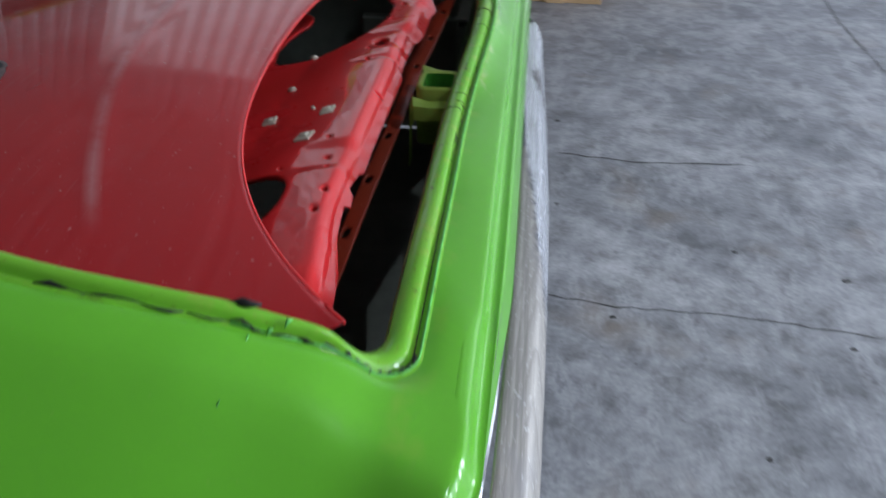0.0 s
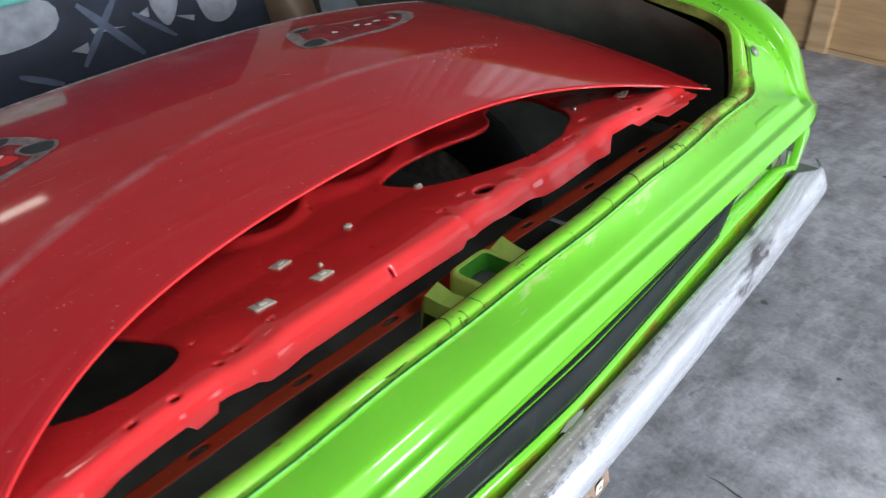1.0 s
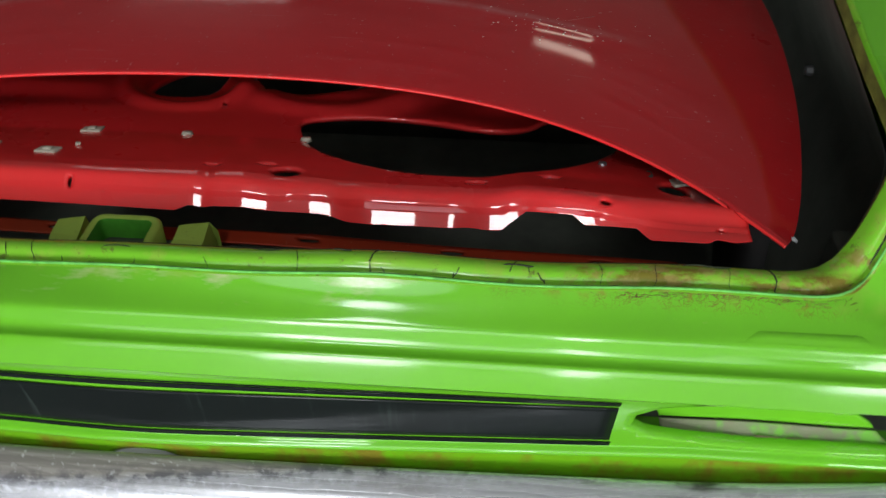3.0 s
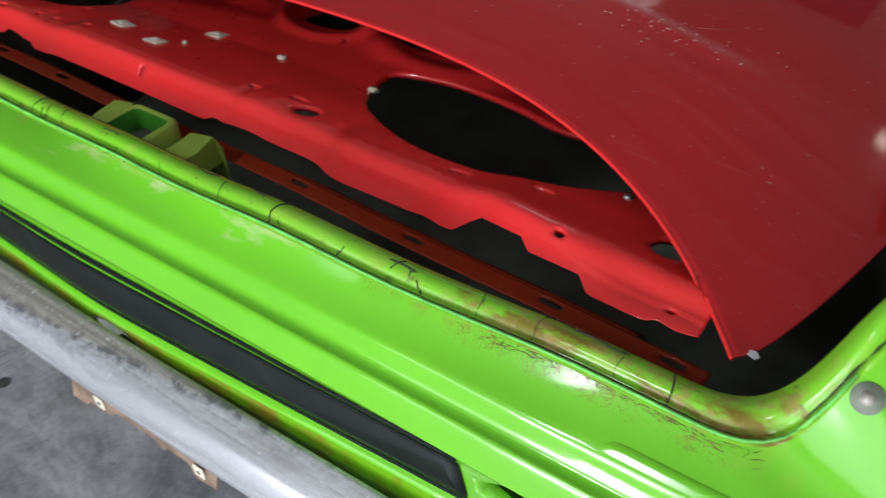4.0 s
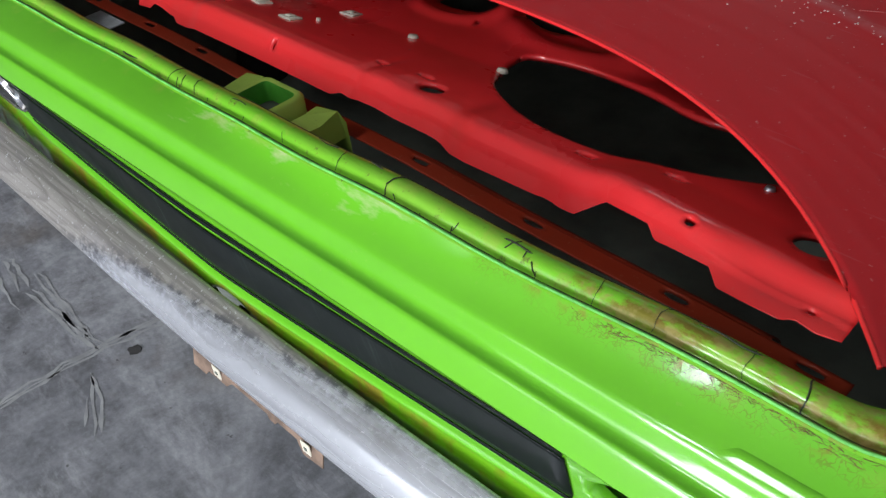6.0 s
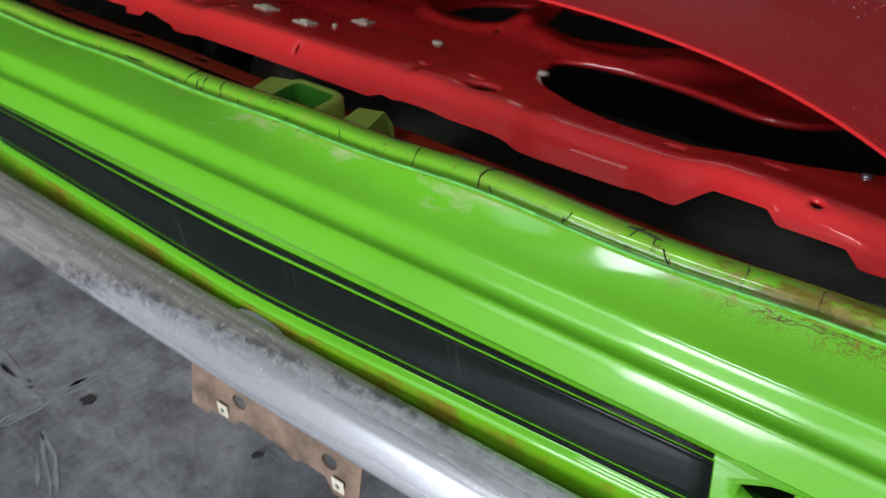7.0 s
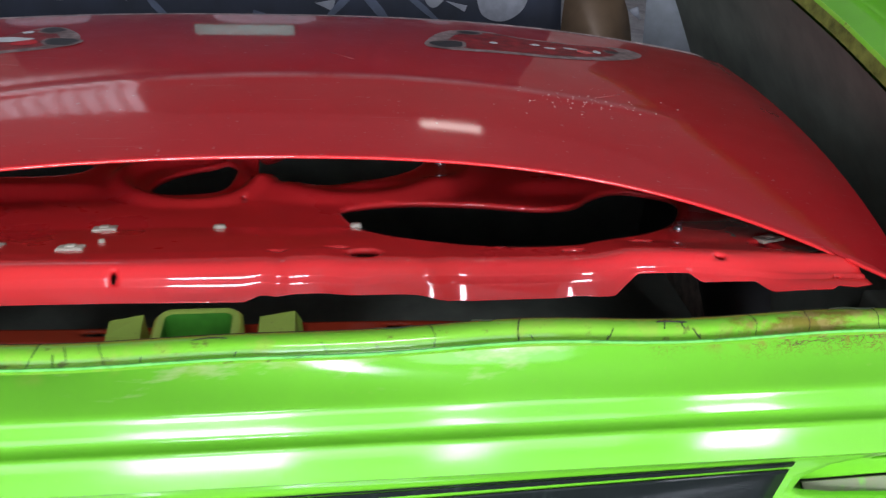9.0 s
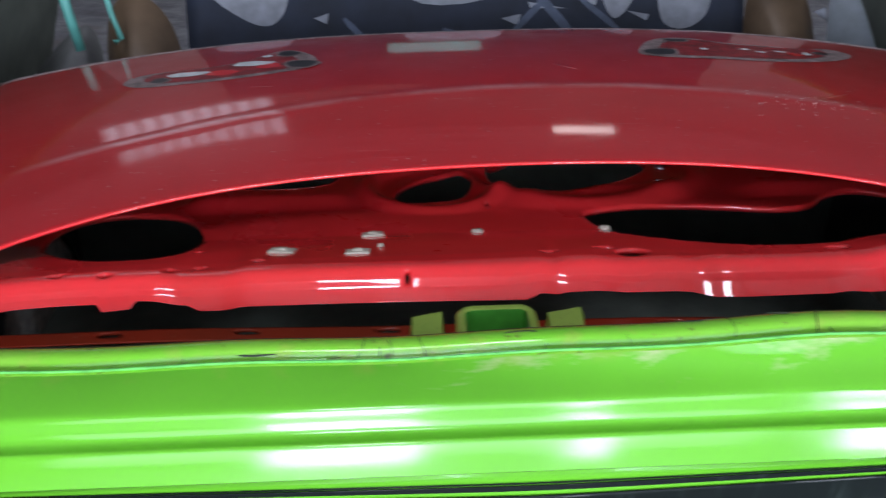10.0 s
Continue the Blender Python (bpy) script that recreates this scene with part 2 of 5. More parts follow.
def chrome_material():
    """Dulled chrome: wavy grain along the bar painted after a rippled reflection, a ragged tide line across it, dark
    stains and pits.
    """
    m, nodes, links, b = material("streaked_chrome")
    f = lambda op, p, q: maths(nodes, links, op, p, q)
    tc = nodes.new("ShaderNodeTexCoord")
    sep = nodes.new("ShaderNodeSeparateXYZ")
    links.new(tc.outputs["Object"], sep.inputs[0])
    x, y, z = sep.outputs
    girth = f("SUBTRACT", f("MULTIPLY", y, 1.0), f("MULTIPLY", z, 0.7))
    wander = f("MULTIPLY", f("SUBTRACT", noise_tex(nodes, links, 4.0, 4, 0.55, (1.0, 3.0, 3.0)), 0.5), 0.014)
    fine_wander = f("MULTIPLY", f("SUBTRACT", noise_tex(nodes, links, 26.0, 3, 0.5, (0.7, 3.0, 3.0)), 0.5), 0.0016)
    # the front face shows the clearer metal with steeper ripples, the shelf behind the tide line is chalky
    tide = f("ADD", f("SUBTRACT", y, f("MULTIPLY", x, 0.085)), f("MULTIPLY", f("SUBTRACT", noise_tex(nodes, links, 16.0, 5, 0.65), 0.5), 0.016))
    behind = ramp(nodes, links, f("ADD", f("MULTIPLY", tide, 12.0), 1.70), [(0.46, grey(0)), (0.54, grey(1))])
    slant = mixed(nodes, links, behind, grey(-0.20), grey(0.085))
    # Bands of colour that paint the ribbed roof's rippled reflection.
    grainline = f("ADD", f("ADD", girth, f("MULTIPLY", x, slant)), f("ADD", wander, fine_wander))
    rings = f("FRACT", f("MULTIPLY", grainline, 135.0), 0.0)
    rings = ramp(nodes, links, rings, [(0.0, grey(0.2)), (0.12, grey(1.0)), (0.75, grey(0.75)), (1.0, grey(0.2))])
    fade = ramp(nodes, links, noise_tex(nodes, links, 5.0, 4, 0.6), [(0.35, grey(0.4)), (0.65, grey(1.0))])
    rings = mixed(nodes, links, fade, grey(0.72), rings)
    grain = noise_tex(nodes, links, 3.0, 5, 0.62, (1.0, 55.0, 55.0))
    stains = noise_tex(nodes, links, 7.0, 6, 0.65, (0.6, 1.4, 1.4))
    pits = noise_tex(nodes, links, 170.0, 3)
    front_tone = mixed(nodes, links, rings, (0.20, 0.205, 0.225), (0.64, 0.655, 0.69))
    back_tone = mixed(nodes, links, f("MULTIPLY", rings, ramp(nodes, links, grain, [(0.40, grey(0.2)), (0.55, grey(1))])), (0.25, 0.235, 0.215), (0.44, 0.415, 0.385))
    tone = mixed(nodes, links, behind, front_tone, back_tone)
    edge = ramp(nodes, links, f("ADD", f("MULTIPLY", tide, 12.0), 1.70), [(0.36, grey(0)), (0.50, grey(1)), (0.64, grey(0))])
    blotch = ramp(nodes, links, noise_tex(nodes, links, 60.0, 4, 0.6), [(0.46, grey(0)), (0.58, grey(0.85))])
    tone = mixed(nodes, links, f("MULTIPLY", edge, blotch), tone, (0.10, 0.10, 0.115))
    crumbs = ramp(nodes, links, f("ADD", f("MULTIPLY", tide, 12.0), 1.70), [(0.20, grey(0)), (0.40, grey(1)), (0.50, grey(0))])
    flecks = ramp(nodes, links, noise_tex(nodes, links, 130.0, 4, 0.7), [(0.48, grey(0)), (0.58, grey(0.8))])
    tone = mixed(nodes, links, f("MULTIPLY", crumbs, flecks), tone, (0.72, 0.74, 0.80))
    smear = ramp(nodes, links, stains, [(0.54, grey(0)), (0.66, grey(0.75))])
    tone = mixed(nodes, links, smear, tone, (0.30, 0.29, 0.29))
    dark_end = f("MULTIPLY", within(nodes, links, "X", 0.45, 0.80, 0.05), ramp(nodes, links, noise_tex(nodes, links, 9.0, 5, 0.65, (0.5, 2.0, 2.0)), [(0.50, grey(0)), (0.58, grey(0.9))]))
    tone = mixed(nodes, links, dark_end, tone, (0.060, 0.050, 0.050))
    links.new(mixed(nodes, links, ramp(nodes, links, pits, [(0.62, grey(0)), (0.72, grey(0.6))]), tone, (0.85, 0.86, 0.88)), b.inputs["Base Color"])
    b.inputs["Metallic"].default_value = 0.6
    links.new(mixed(nodes, links, behind, ramp(nodes, links, rings, [(0.2, grey(0.42)), (1.0, grey(0.22))]), grey(0.48)), b.inputs["Roughness"])
    bump(nodes, links, mixed(nodes, links, 0.2, rings, pits), b, 0.25, 0.0008)
    return m


CHROME = chrome_material()


def concrete_material():
    """Old trowelled concrete: blotches, pale scratch veins, brown stains and pits."""
    m, nodes, links, b = material("worn_concrete")
    a = noise_tex(nodes, links, 1.5, 7, 0.65)
    c = noise_tex(nodes, links, 9.0, 8, 0.72)
    d = noise_tex(nodes, links, 75.0, 4)
    base = ramp(nodes, links, a, [(0.30, (0.125, 0.129, 0.143)), (0.5, (0.240, 0.245, 0.264)), (0.70, (0.380, 0.385, 0.402))])
    spots = ramp(nodes, links, c, [(0.36, (0.58, 0.57, 0.56)), (0.50, grey(1.0)), (0.64, (1.36, 1.35, 1.34))])
    mul = nodes.new("ShaderNodeMix")
    mul.data_type, mul.blend_type = "RGBA", "MULTIPLY"
    mul.inputs[0].default_value = 1
    links.new(base, mul.inputs[6])
    links.new(spots, mul.inputs[7])
    times = lambda p, q: maths(nodes, links, "MULTIPLY", p, q)
    lines = times(veins(nodes, links, 3.2, 0.035), ramp(nodes, links, noise_tex(nodes, links, 2.4, 4), [(0.54, grey(0)), (0.68, grey(0.28))]))
    col = mixed(nodes, links, lines, mul.outputs[2], (0.52, 0.53, 0.55))
    fine = times(veins(nodes, links, 14.0, 0.05), ramp(nodes, links, noise_tex(nodes, links, 5.0, 4), [(0.56, grey(0)), (0.70, grey(0.28))]))
    col = mixed(nodes, links, fine, col, (0.42, 0.42, 0.42))
    brown = ramp(nodes, links, noise_tex(nodes, links, 2.1, 6, 0.6), [(0.58, grey(0)), (0.74, grey(0.55))])
    col = mixed(nodes, links, brown, col, (0.24, 0.19, 0.14))
    # trowel sweeps, and a fine salt and pepper of sand
    sweeps = ramp(nodes, links, noise_tex(nodes, links, 7.0, 6, 0.7, (0.5, 1.6, 1.0)), [(0.52, grey(0)), (0.62, grey(0.45)), (0.66, grey(0.0))])
    col = mixed(nodes, links, sweeps, col, (0.47, 0.475, 0.50))
    grit = nodes.new("ShaderNodeMix")
    grit.data_type, grit.blend_type = "RGBA", "MULTIPLY"
    grit.inputs[0].default_value = 1
    links.new(col, grit.inputs[6])
    links.new(ramp(nodes, links, d, [(0.30, grey(0.86)), (0.5, grey(1.0)), (0.70, grey(1.14))]), grit.inputs[7])
    col = grit.outputs[2]
    pits = ramp(nodes, links, noise_tex(nodes, links, 38.0, 3, 0.5), [(0.70, grey(0)), (0.76, grey(0.8))])
    col = mixed(nodes, links, pits, col, (0.07, 0.07, 0.07))
    links.new(col, b.inputs["Base Color"])
    links.new(ramp(nodes, links, c, [(0.3, grey(0.42)), (0.7, grey(0.72))]), b.inputs["Roughness"])
    bump(nodes, links, mixed(nodes, links, 0.5, c, d), b, 0.30, 0.004)
    return m


CONCRETE = concrete_material()


def wood_material(name, light, dark):
    m, nodes, links, b = material(name)
    g = noise_tex(nodes, links, 5.0, 5, 0.6, (6.0, 0.5, 6.0))
    links.new(ramp(nodes, links, g, [(0.35, dark), (0.65, light)]), b.inputs["Base Color"])
    b.inputs["Roughness"].default_value = 0.7
    bump(nodes, links, g, b, 0.2, 0.002)
    return m


PINE = wood_material("pale_pine_board", (0.50, 0.34, 0.19), (0.36, 0.235, 0.12))
PLY = wood_material("plywood_sheet", (0.46, 0.30, 0.15), (0.36, 0.22, 0.105))
WHITE_SHEET = plain("white_corrugated_sheet", (0.72, 0.73, 0.75), 0.45, 0, 0.08, 2.0, 0.05)
WALL_GREY = plain("dusty_wall_sheet", (0.09, 0.09, 0.088), 0.7, 0, 0.2, 1.5)
WALL_PALE = plain("pale_wall_sheet", (0.27, 0.24, 0.22), 0.7, 0, 0.15, 1.5)
NAVY = plain("navy_printed_fabric", (0.008, 0.012, 0.024), 0.8, 0, 0.4, 14)
PRINT = plain("pale_grey_print", (0.18, 0.19, 0.215), 0.75, 0, 0.25, 30)
BROWN = plain("brown_bare_steel_hump", (0.13, 0.085, 0.05), 0.5, 0.2, 0.4, 8)
GREYTRIM = plain("grey_dusty_trim", (0.16, 0.16, 0.155), 0.7, 0, 0.4, 9)
TEAL = plain("teal_painted_pipe", (0.10, 0.34, 0.29), 0.5, 0, 0.2, 20)
LENS = plain("red_lens_plastic", (0.22, 0.05, 0.05), 0.2, 0, 0.3, 30)


def glow_material(name, colour, strength):
    m, nodes, links, b = material(name)
    b.inputs["Emission Color"].default_value = (*colour, 1)
    b.inputs["Emission Strength"].default_value = strength
    return m


TUBE = glow_material("lit_tube", (1.0, 0.93, 0.80), 4.5)


def clear_sheet_material(name, strength, pitch, direction="DIAGONAL"):
    """Ribbed sheeting that glows in bands: daylight in the windows, added fill on the roof."""
    m, nodes, links, b = material(name)
    tc = nodes.new("ShaderNodeTexCoord")
    w = nodes.new("ShaderNodeTexWave")
    w.bands_direction, w.inputs["Scale"].default_value, w.inputs["Distortion"].default_value = direction, pitch, 0.6
    links.new(tc.outputs["Object"], w.inputs["Vector"])
    links.new(ramp(nodes, links, w.outputs["Fac"], [(0.3, (0.42, 0.43, 0.42)), (0.7, (0.91, 0.96, 1.0))]), b.inputs["Emission Color"])
    b.inputs["Emission Strength"].default_value = strength
    b.inputs["Roughness"].default_value = 0.4
    return m


# The roof is no lamp: this banded glow is added as fill.
ROOF = clear_sheet_material("roof_sheet_with_fill_glow", 0.095, 2.0, "Y")
ROOF.node_tree.nodes["Principled BSDF"].inputs["Base Color"].default_value = (0.30, 0.28, 0.26, 1)
CLEAR = clear_sheet_material("translucent_ribbed_sheet", 0.48, 1.6, "Y")
CLEAR_X = clear_sheet_material("translucent_ribbed_gable_sheet", 1.0, 1.6, "X")

# ---- mesh helpers ----


def link_mesh(name, bm, mat, smooth=True):
    me = bpy.data.meshes.new(name)
    bmesh.ops.recalc_face_normals(bm, faces=bm.faces)
    bm.to_mesh(me)
    bm.free()
    for mm in mat if isinstance(mat, (list, tuple)) else [mat]:
        me.materials.append(mm)
    if smooth:
        me.polygons.foreach_set("use_smooth", [True] * len(me.polygons))
    return new(name, me)


def part(name, bm, mat, parent, label="", smooth=True):
    ob = link_mesh(name, bm, mat, smooth)
    ob.parent = parent
    if label:
        ob["label"] = label
    return ob


def thing(name, label, category, m=None, group="", kind=""):
    ob = new(name)
    ob.empty_display_size = 0.1
    ob.matrix_world = m if m is not None else Matrix()
    return tagged(ob, label, category, group, kind)


def sheet(rows, closed=False):
    """A bmesh from rows of points."""
    bm = bmesh.new()
    vs = [[bm.verts.new(p) for p in row] for row in rows]
    for a, b in zip(vs, vs[1:]):
        n = len(a)
        for i in range(n if closed else n - 1):
            j = (i + 1) % n
            bm.faces.new((a[i], a[j], b[j], b[i]))
    return bm


def box(x0, x1, y0, y1, z0, z1, bevel=0.0, segments=2, bm=None):
    bm = bm or bmesh.new()
    made = bmesh.ops.create_cube(bm, size=1.0, matrix=Matrix.Translation(((x0 + x1) / 2, (y0 + y1) / 2, (z0 + z1) / 2)) @ Matrix.Diagonal((x1 - x0, y1 - y0, z1 - z0, 1)))
    if bevel:
        es = list({e for v in made["verts"] for e in v.link_edges})
        bmesh.ops.bevel(bm, geom=es, offset=bevel, segments=segments, affect="EDGES", profile=0.6)
    return bm


def tube(points, radius, sides=10, cap=True, bm=None):
    """A round bar along points."""
    bm = bm or bmesh.new()
    rings = []
    pts = [Vector(p) for p in points]
    for i, p in enumerate(pts):
        d = (pts[min(i + 1, len(pts) - 1)] - pts[max(i - 1, 0)]).normalized()
        side = d.orthogonal().normalized()
        up = d.cross(side)
        r = radius[i] if isinstance(radius, (list, tuple)) else radius
        rings.append([bm.verts.new(p + r * (math.cos(a) * side + math.sin(a) * up)) for a in [2 * math.pi * k / sides for k in range(sides)]])
    for a, b in zip(rings, rings[1:]):
        for k in range(sides):
            j = (k + 1) % sides
            bm.faces.new((a[k], a[j], b[j], b[k]))
    if cap:
        bm.faces.new(rings[0][::-1])
        bm.faces.new(rings[-1])
    return bm


def prism(outline, depth, m, bevel=0.0):
    """A plate of the given outline (x, y) and depth (z), laid by the matrix m."""
    bm = bmesh.new()
    a = [bm.verts.new(m @ Vector((x, y, 0))) for x, y in outline]
    b = [bm.verts.new(m @ Vector((x, y, depth))) for x, y in outline]
    n = len(a)
    bm.faces.new(a[::-1])
    bm.faces.new(b)
    for i in range(n):
        j = (i + 1) % n
        bm.faces.new((a[i], a[j], b[j], b[i]))
    if bevel:
        bmesh.ops.bevel(bm, geom=list(bm.edges), offset=bevel, segments=2, affect="EDGES")
    return bm


def rounded(outline, times=3):
    """Chaikin's corner cutting on a closed outline."""
    pts = [np.array(p, float) for p in outline]
    for _ in range(times):
        pts = [q for a, b in zip(pts, pts[1:] + pts[:1]) for q in (0.75 * a + 0.25 * b, 0.25 * a + 0.75 * b)]
    return pts


def solid(ob, thickness, offset=-1.0):
    md = ob.modifiers.new("thickness", "SOLIDIFY")
    md.thickness, md.offset = thickness, offset
    return ob


def subdivided(ob, levels=1):
    md = ob.modifiers.new("smooth", "SUBSURF")
    md.levels = md.render_levels = levels
    return ob


def ease(a, b, x):
    t = min(1.0, max(0.0, (x - a) / (b - a)))
    return t * t * (3 - 2 * t)


# ---- the workshop ----
bm = bmesh.new()
bmesh.ops.create_grid(bm, x_segments=1, y_segments=1, size=40)
floor = link_mesh("floor", bm, CONCRETE, False)
tagged(floor, "worn grey concrete workshop floor with stains and cracks", "floor", kind="structure")


def wall(name, x0, x1, y0, y1, z0, z1, mat, label):
    ob = link_mesh(name, box(x0, x1, y0, y1, z0, z1), mat, False)
    return tagged(ob, label, "wall", kind="structure")


wall("wall_north", -6.2, 6.2, 6.0, 6.2, 0, 4.6, WALL_PALE, "pale dusty sheet wall of the workshop")
wall("wall_west", -6.2, -6.0, -6.0, 6.0, 0, 4.6, WALL_GREY, "dusty grey sheet wall of the workshop")
wall("wall_south_left", -6.2, -2.2, -6.2, -6.0, 0, 4.6, WALL_GREY, "dusty grey sheet wall beside the door")
wall("wall_south_right", 3.4, 6.2, -6.2, -6.0, 0, 4.6, WALL_GREY, "dusty grey sheet wall beside the door")
wall("wall_south_top", -2.2, 3.4, -6.2, -6.0, 3.9, 4.6, WALL_GREY, "dusty grey sheet wall over the door")


def corrugated(x, y0, y1, z0, z1, pitch=0.19, depth=0.035):
    """Trapezoid ribbed sheeting, standing along y."""
    prof, y = [], y0
    while y < y1:
        prof += [(x, y), (x, y + pitch * 0.55), (x + depth, y + pitch * 0.65), (x + depth, y + pitch * 0.9)]
        y += pitch
    return sheet([[(px, py, z0) for px, py in prof], [(px, py, z1) for px, py in prof]])


ob = solid(link_mesh("wall_east", corrugated(4.75, -6.0, 6.0, 0.02, 4.6), WHITE_SHEET, False), 0.003)
tagged(ob, "white ribbed metal sheeting along the workshop wall", "wall", kind="structure")
# roof of ribbed sheets, with the ribs along x
prof, y = [], -6.2
while y < 6.2:
    prof += [(y, 4.55), (y + 0.13, 4.55), (y + 0.155, 4.60), (y + 0.225, 4.60)]
    y += 0.25
ob = solid(link_mesh("ceiling", sheet([[(x, py, pz) for py, pz in prof] for x in (-6.2, 6.2)]), ROOF, False), 0.003)
tagged(ob, "pale ribbed sheet workshop roof with an added fill glow", "ceiling", kind="structure")
for k, (x, y, sx, sy, _w) in enumerate(ROOF_LIGHTS):
    ob = link_mesh(f"window_{k + 1}", box(x - sx / 2, x + sx / 2, y - sy / 2, y + sy / 2, 4.44, 4.46), CLEAR, False)
    tagged(ob, "translucent ribbed roof light", "roof light", kind="structure")
ob = link_mesh("window_3", box(4.70, 4.73, 1.5, 3.6, 2.35, 3.85), CLEAR, False)
tagged(ob, "translucent ribbed daylight sheet in the wall", "wall light", kind="structure")
ob = link_mesh("window_4", box(-3.75, -2.0, 5.95, 5.98, 3.35, 4.5), CLEAR_X, False)
tagged(ob, "translucent ribbed daylight sheet in the wall", "wall light", kind="structure")

# ---- the green car ----
car = thing("car_body", "bright green stripped coupe body shell with its trunk open", "car body", CAR)

# rails round the trunk opening, from the inside out: half width, rear y, corner radius, rear z, height of the sides over the common line
RAILS = [
    (0.790, 0.045, 0.112, -0.026, -0.016),
    (0.791, 0.044, 0.112, -0.010, -0.003),
    (0.793, 0.041, 0.112, -0.003, 0.002),
    (0.798, 0.034, 0.112, 0.0020, 0.006),
    (0.802, 0.027, 0.113, 0.0030, 0.007),
    (0.807, 0.0195, 0.114, 0.0010, 0.005),
    (0.8095, 0.0165, 0.114, -0.0040, 0.0),
    (0.8110, 0.0150, 0.114, -0.0085, -0.0045),
    (0.8130, 0.0130, 0.115, -0.0095, -0.0055),
    (0.8150, 0.0105, 0.115, -0.0060, -0.002),
    (0.8175, 0.0070, 0.116, -0.0048, -0.001),
    (0.8200, 0.0040, 0.116, -0.0070, -0.003),
    (0.828, -0.010, 0.094, -0.0095, -0.002),
    (0.842, -0.028, 0.066, -0.0143, -0.001),
    (0.854, -0.0420, 0.050, -0.0182, 0.0),
    (0.859, -0.0452, 0.044, -0.0205, 0.0),
    (0.861, -0.0464, 0.040, -0.0240, 0.0),
    (0.865, -0.0490, 0.036, -0.0345, 0.0),
    (0.867, -0.0510, 0.032, -0.0395, 0.0),
    (0.8695, -0.0545, 0.029, -0.0418, 0.001),
    (0.8725, -0.0600, 0.026, -0.0424, 0.004),
    (0.8785, -0.0630, 0.024, -0.0418, 0.022),
    (0.8835, -0.0655, 0.022, -0.0432, 0.029),
    (0.894, -0.0676, 0.022, -0.0485, 0.032),
    (0.930, -0.0700, 0.026, -0.0555, 0.027),
    (0.958, -0.0728, 0.030, -0.0645, 0.012),
    (0.976, -0.0750, 0.034, -0.0720, -0.020),
]
# height of the quarters along y
SIDE_Y = [-0.045, -0.03, -0.01, 0.01, 0.03, 0.06, 0.10, 0.15, 0.20, 0.28, 0.45, 0.80, 1.30]
SIDE_Z = [-0.042, -0.034, -0.006, 0.022, 0.044, 0.068, 0.089, 0.104, 0.115, 0.131, 0.163, 0.215, 0.26]


def wrap(x):
    """How far the tail is swept ahead towards its ends."""
    left = 0.021 * min(1.0, max(0.0, (-x - 0.50) / 0.34))
    return left + (0.032 - left) * ease(0.84, 1.0, abs(x))


def side_height(y, y0, zr, off, run=0.055, left=0.0):
    z = float(np.interp(y, SIDE_Y, SIDE_Z))
    if left:
        z += (float(np.interp(y, LEFT_Y, LEFT_Z)) - z) * left
    return zr + (z + off - zr) * ease(y0, y0 + run, y)


def oval(cx, cy, a, b, n=24):
    return [(cx + a * math.cos(t), cy + b * math.sin(t)) for t in steps(0, 2 * math.pi, n)[:-1]]


def steps(a, b, n):
    return [a + (b - a) * k / n for k in range(n + 1)]


LEFT_Y = [0.036, 0.080, 0.120, 0.160, 0.245, 0.330, 0.45, 0.80, 1.30]
LEFT_Z = [0.006, 0.036, 0.052, 0.072, 0.099, 0.119, 0.157, 0.215, 0.26]


# line along which the left shoulder rolls down
CREST_Y = [-0.05, -0.013, 0.008, 0.03, 0.09, 0.16, 0.40, 1.30]
CREST_X = [-0.872, -0.850, -0.838, -0.826, -0.808, -0.812, -0.85, -0.89]


# section of the deck, carried round the left shoulder
SHOULDER_Y = [r[1] for r in RAILS[:11:-1]] + LEFT_Y
SHOULDER_Z = [r[3] for r in RAILS[:11:-1]] + LEFT_Z


def left_share(half):
    """How far a rail follows the pinched left corner of the opening."""
    return 1 - ease(0.83, 0.92, half)


def u_line(half, yr, r, ahead=1.3, arc=12, along=40, sides=26):
    """Points of a U from the left side, round the rear, to the right side."""
    pts = []
    w = left_share(half)
    pinch = lambda y: w * (0.030 * (1 - ease(0.4, 1.2, y)) + 0.048 * (1 - ease(0.0, 0.30, y)))
    q = r + (0.042 - r) * w
    for k in range(sides):
        t = 1 - k / sides
        y = yr + q + (ahead - yr - q) * t ** 1.7
        pts.append((-half + pinch(y), y))
    for k in range(arc):
        a = math.pi / 2 * k / arc
        y = yr + q - q * math.sin(a)
        pts.append((-half + pinch(y) + q - q * math.cos(a), y))
    left = -half + pinch(yr) + q
    for k in range(along + 1):
        x = left + (half - r - left) * k / along
        pts.append((x, yr))
    # the lip is narrower along the right side than across the rear
    thin = 0.55 * max(0.0, half - 0.79) if half < 0.825 else 0.0
    for k in range(1, arc + 1):
        a = math.pi / 2 * (1 - k / arc)
        pts.append((half - r + r * math.cos(a) - thin * ease(0, 0.7, k / arc), yr + r - r * math.sin(a)))
    for k in range(1, sides + 1):
        pts.append((half - thin, yr + r + (ahead - yr - r) * (k / sides) ** 1.7))
    return pts


WAVE_X = [-0.12, 0.05, 0.19, 0.28, 0.35, 0.455, 0.60, 0.80]
WAVE_Z = [0.0, 0.008, 0.018, 0.024, 0.018, 0.013, 0.012, 0.013]
WAVE_Y = [-0.002, -0.011, -0.018, -0.021, -0.018, -0.012, -0.006, -0.006]


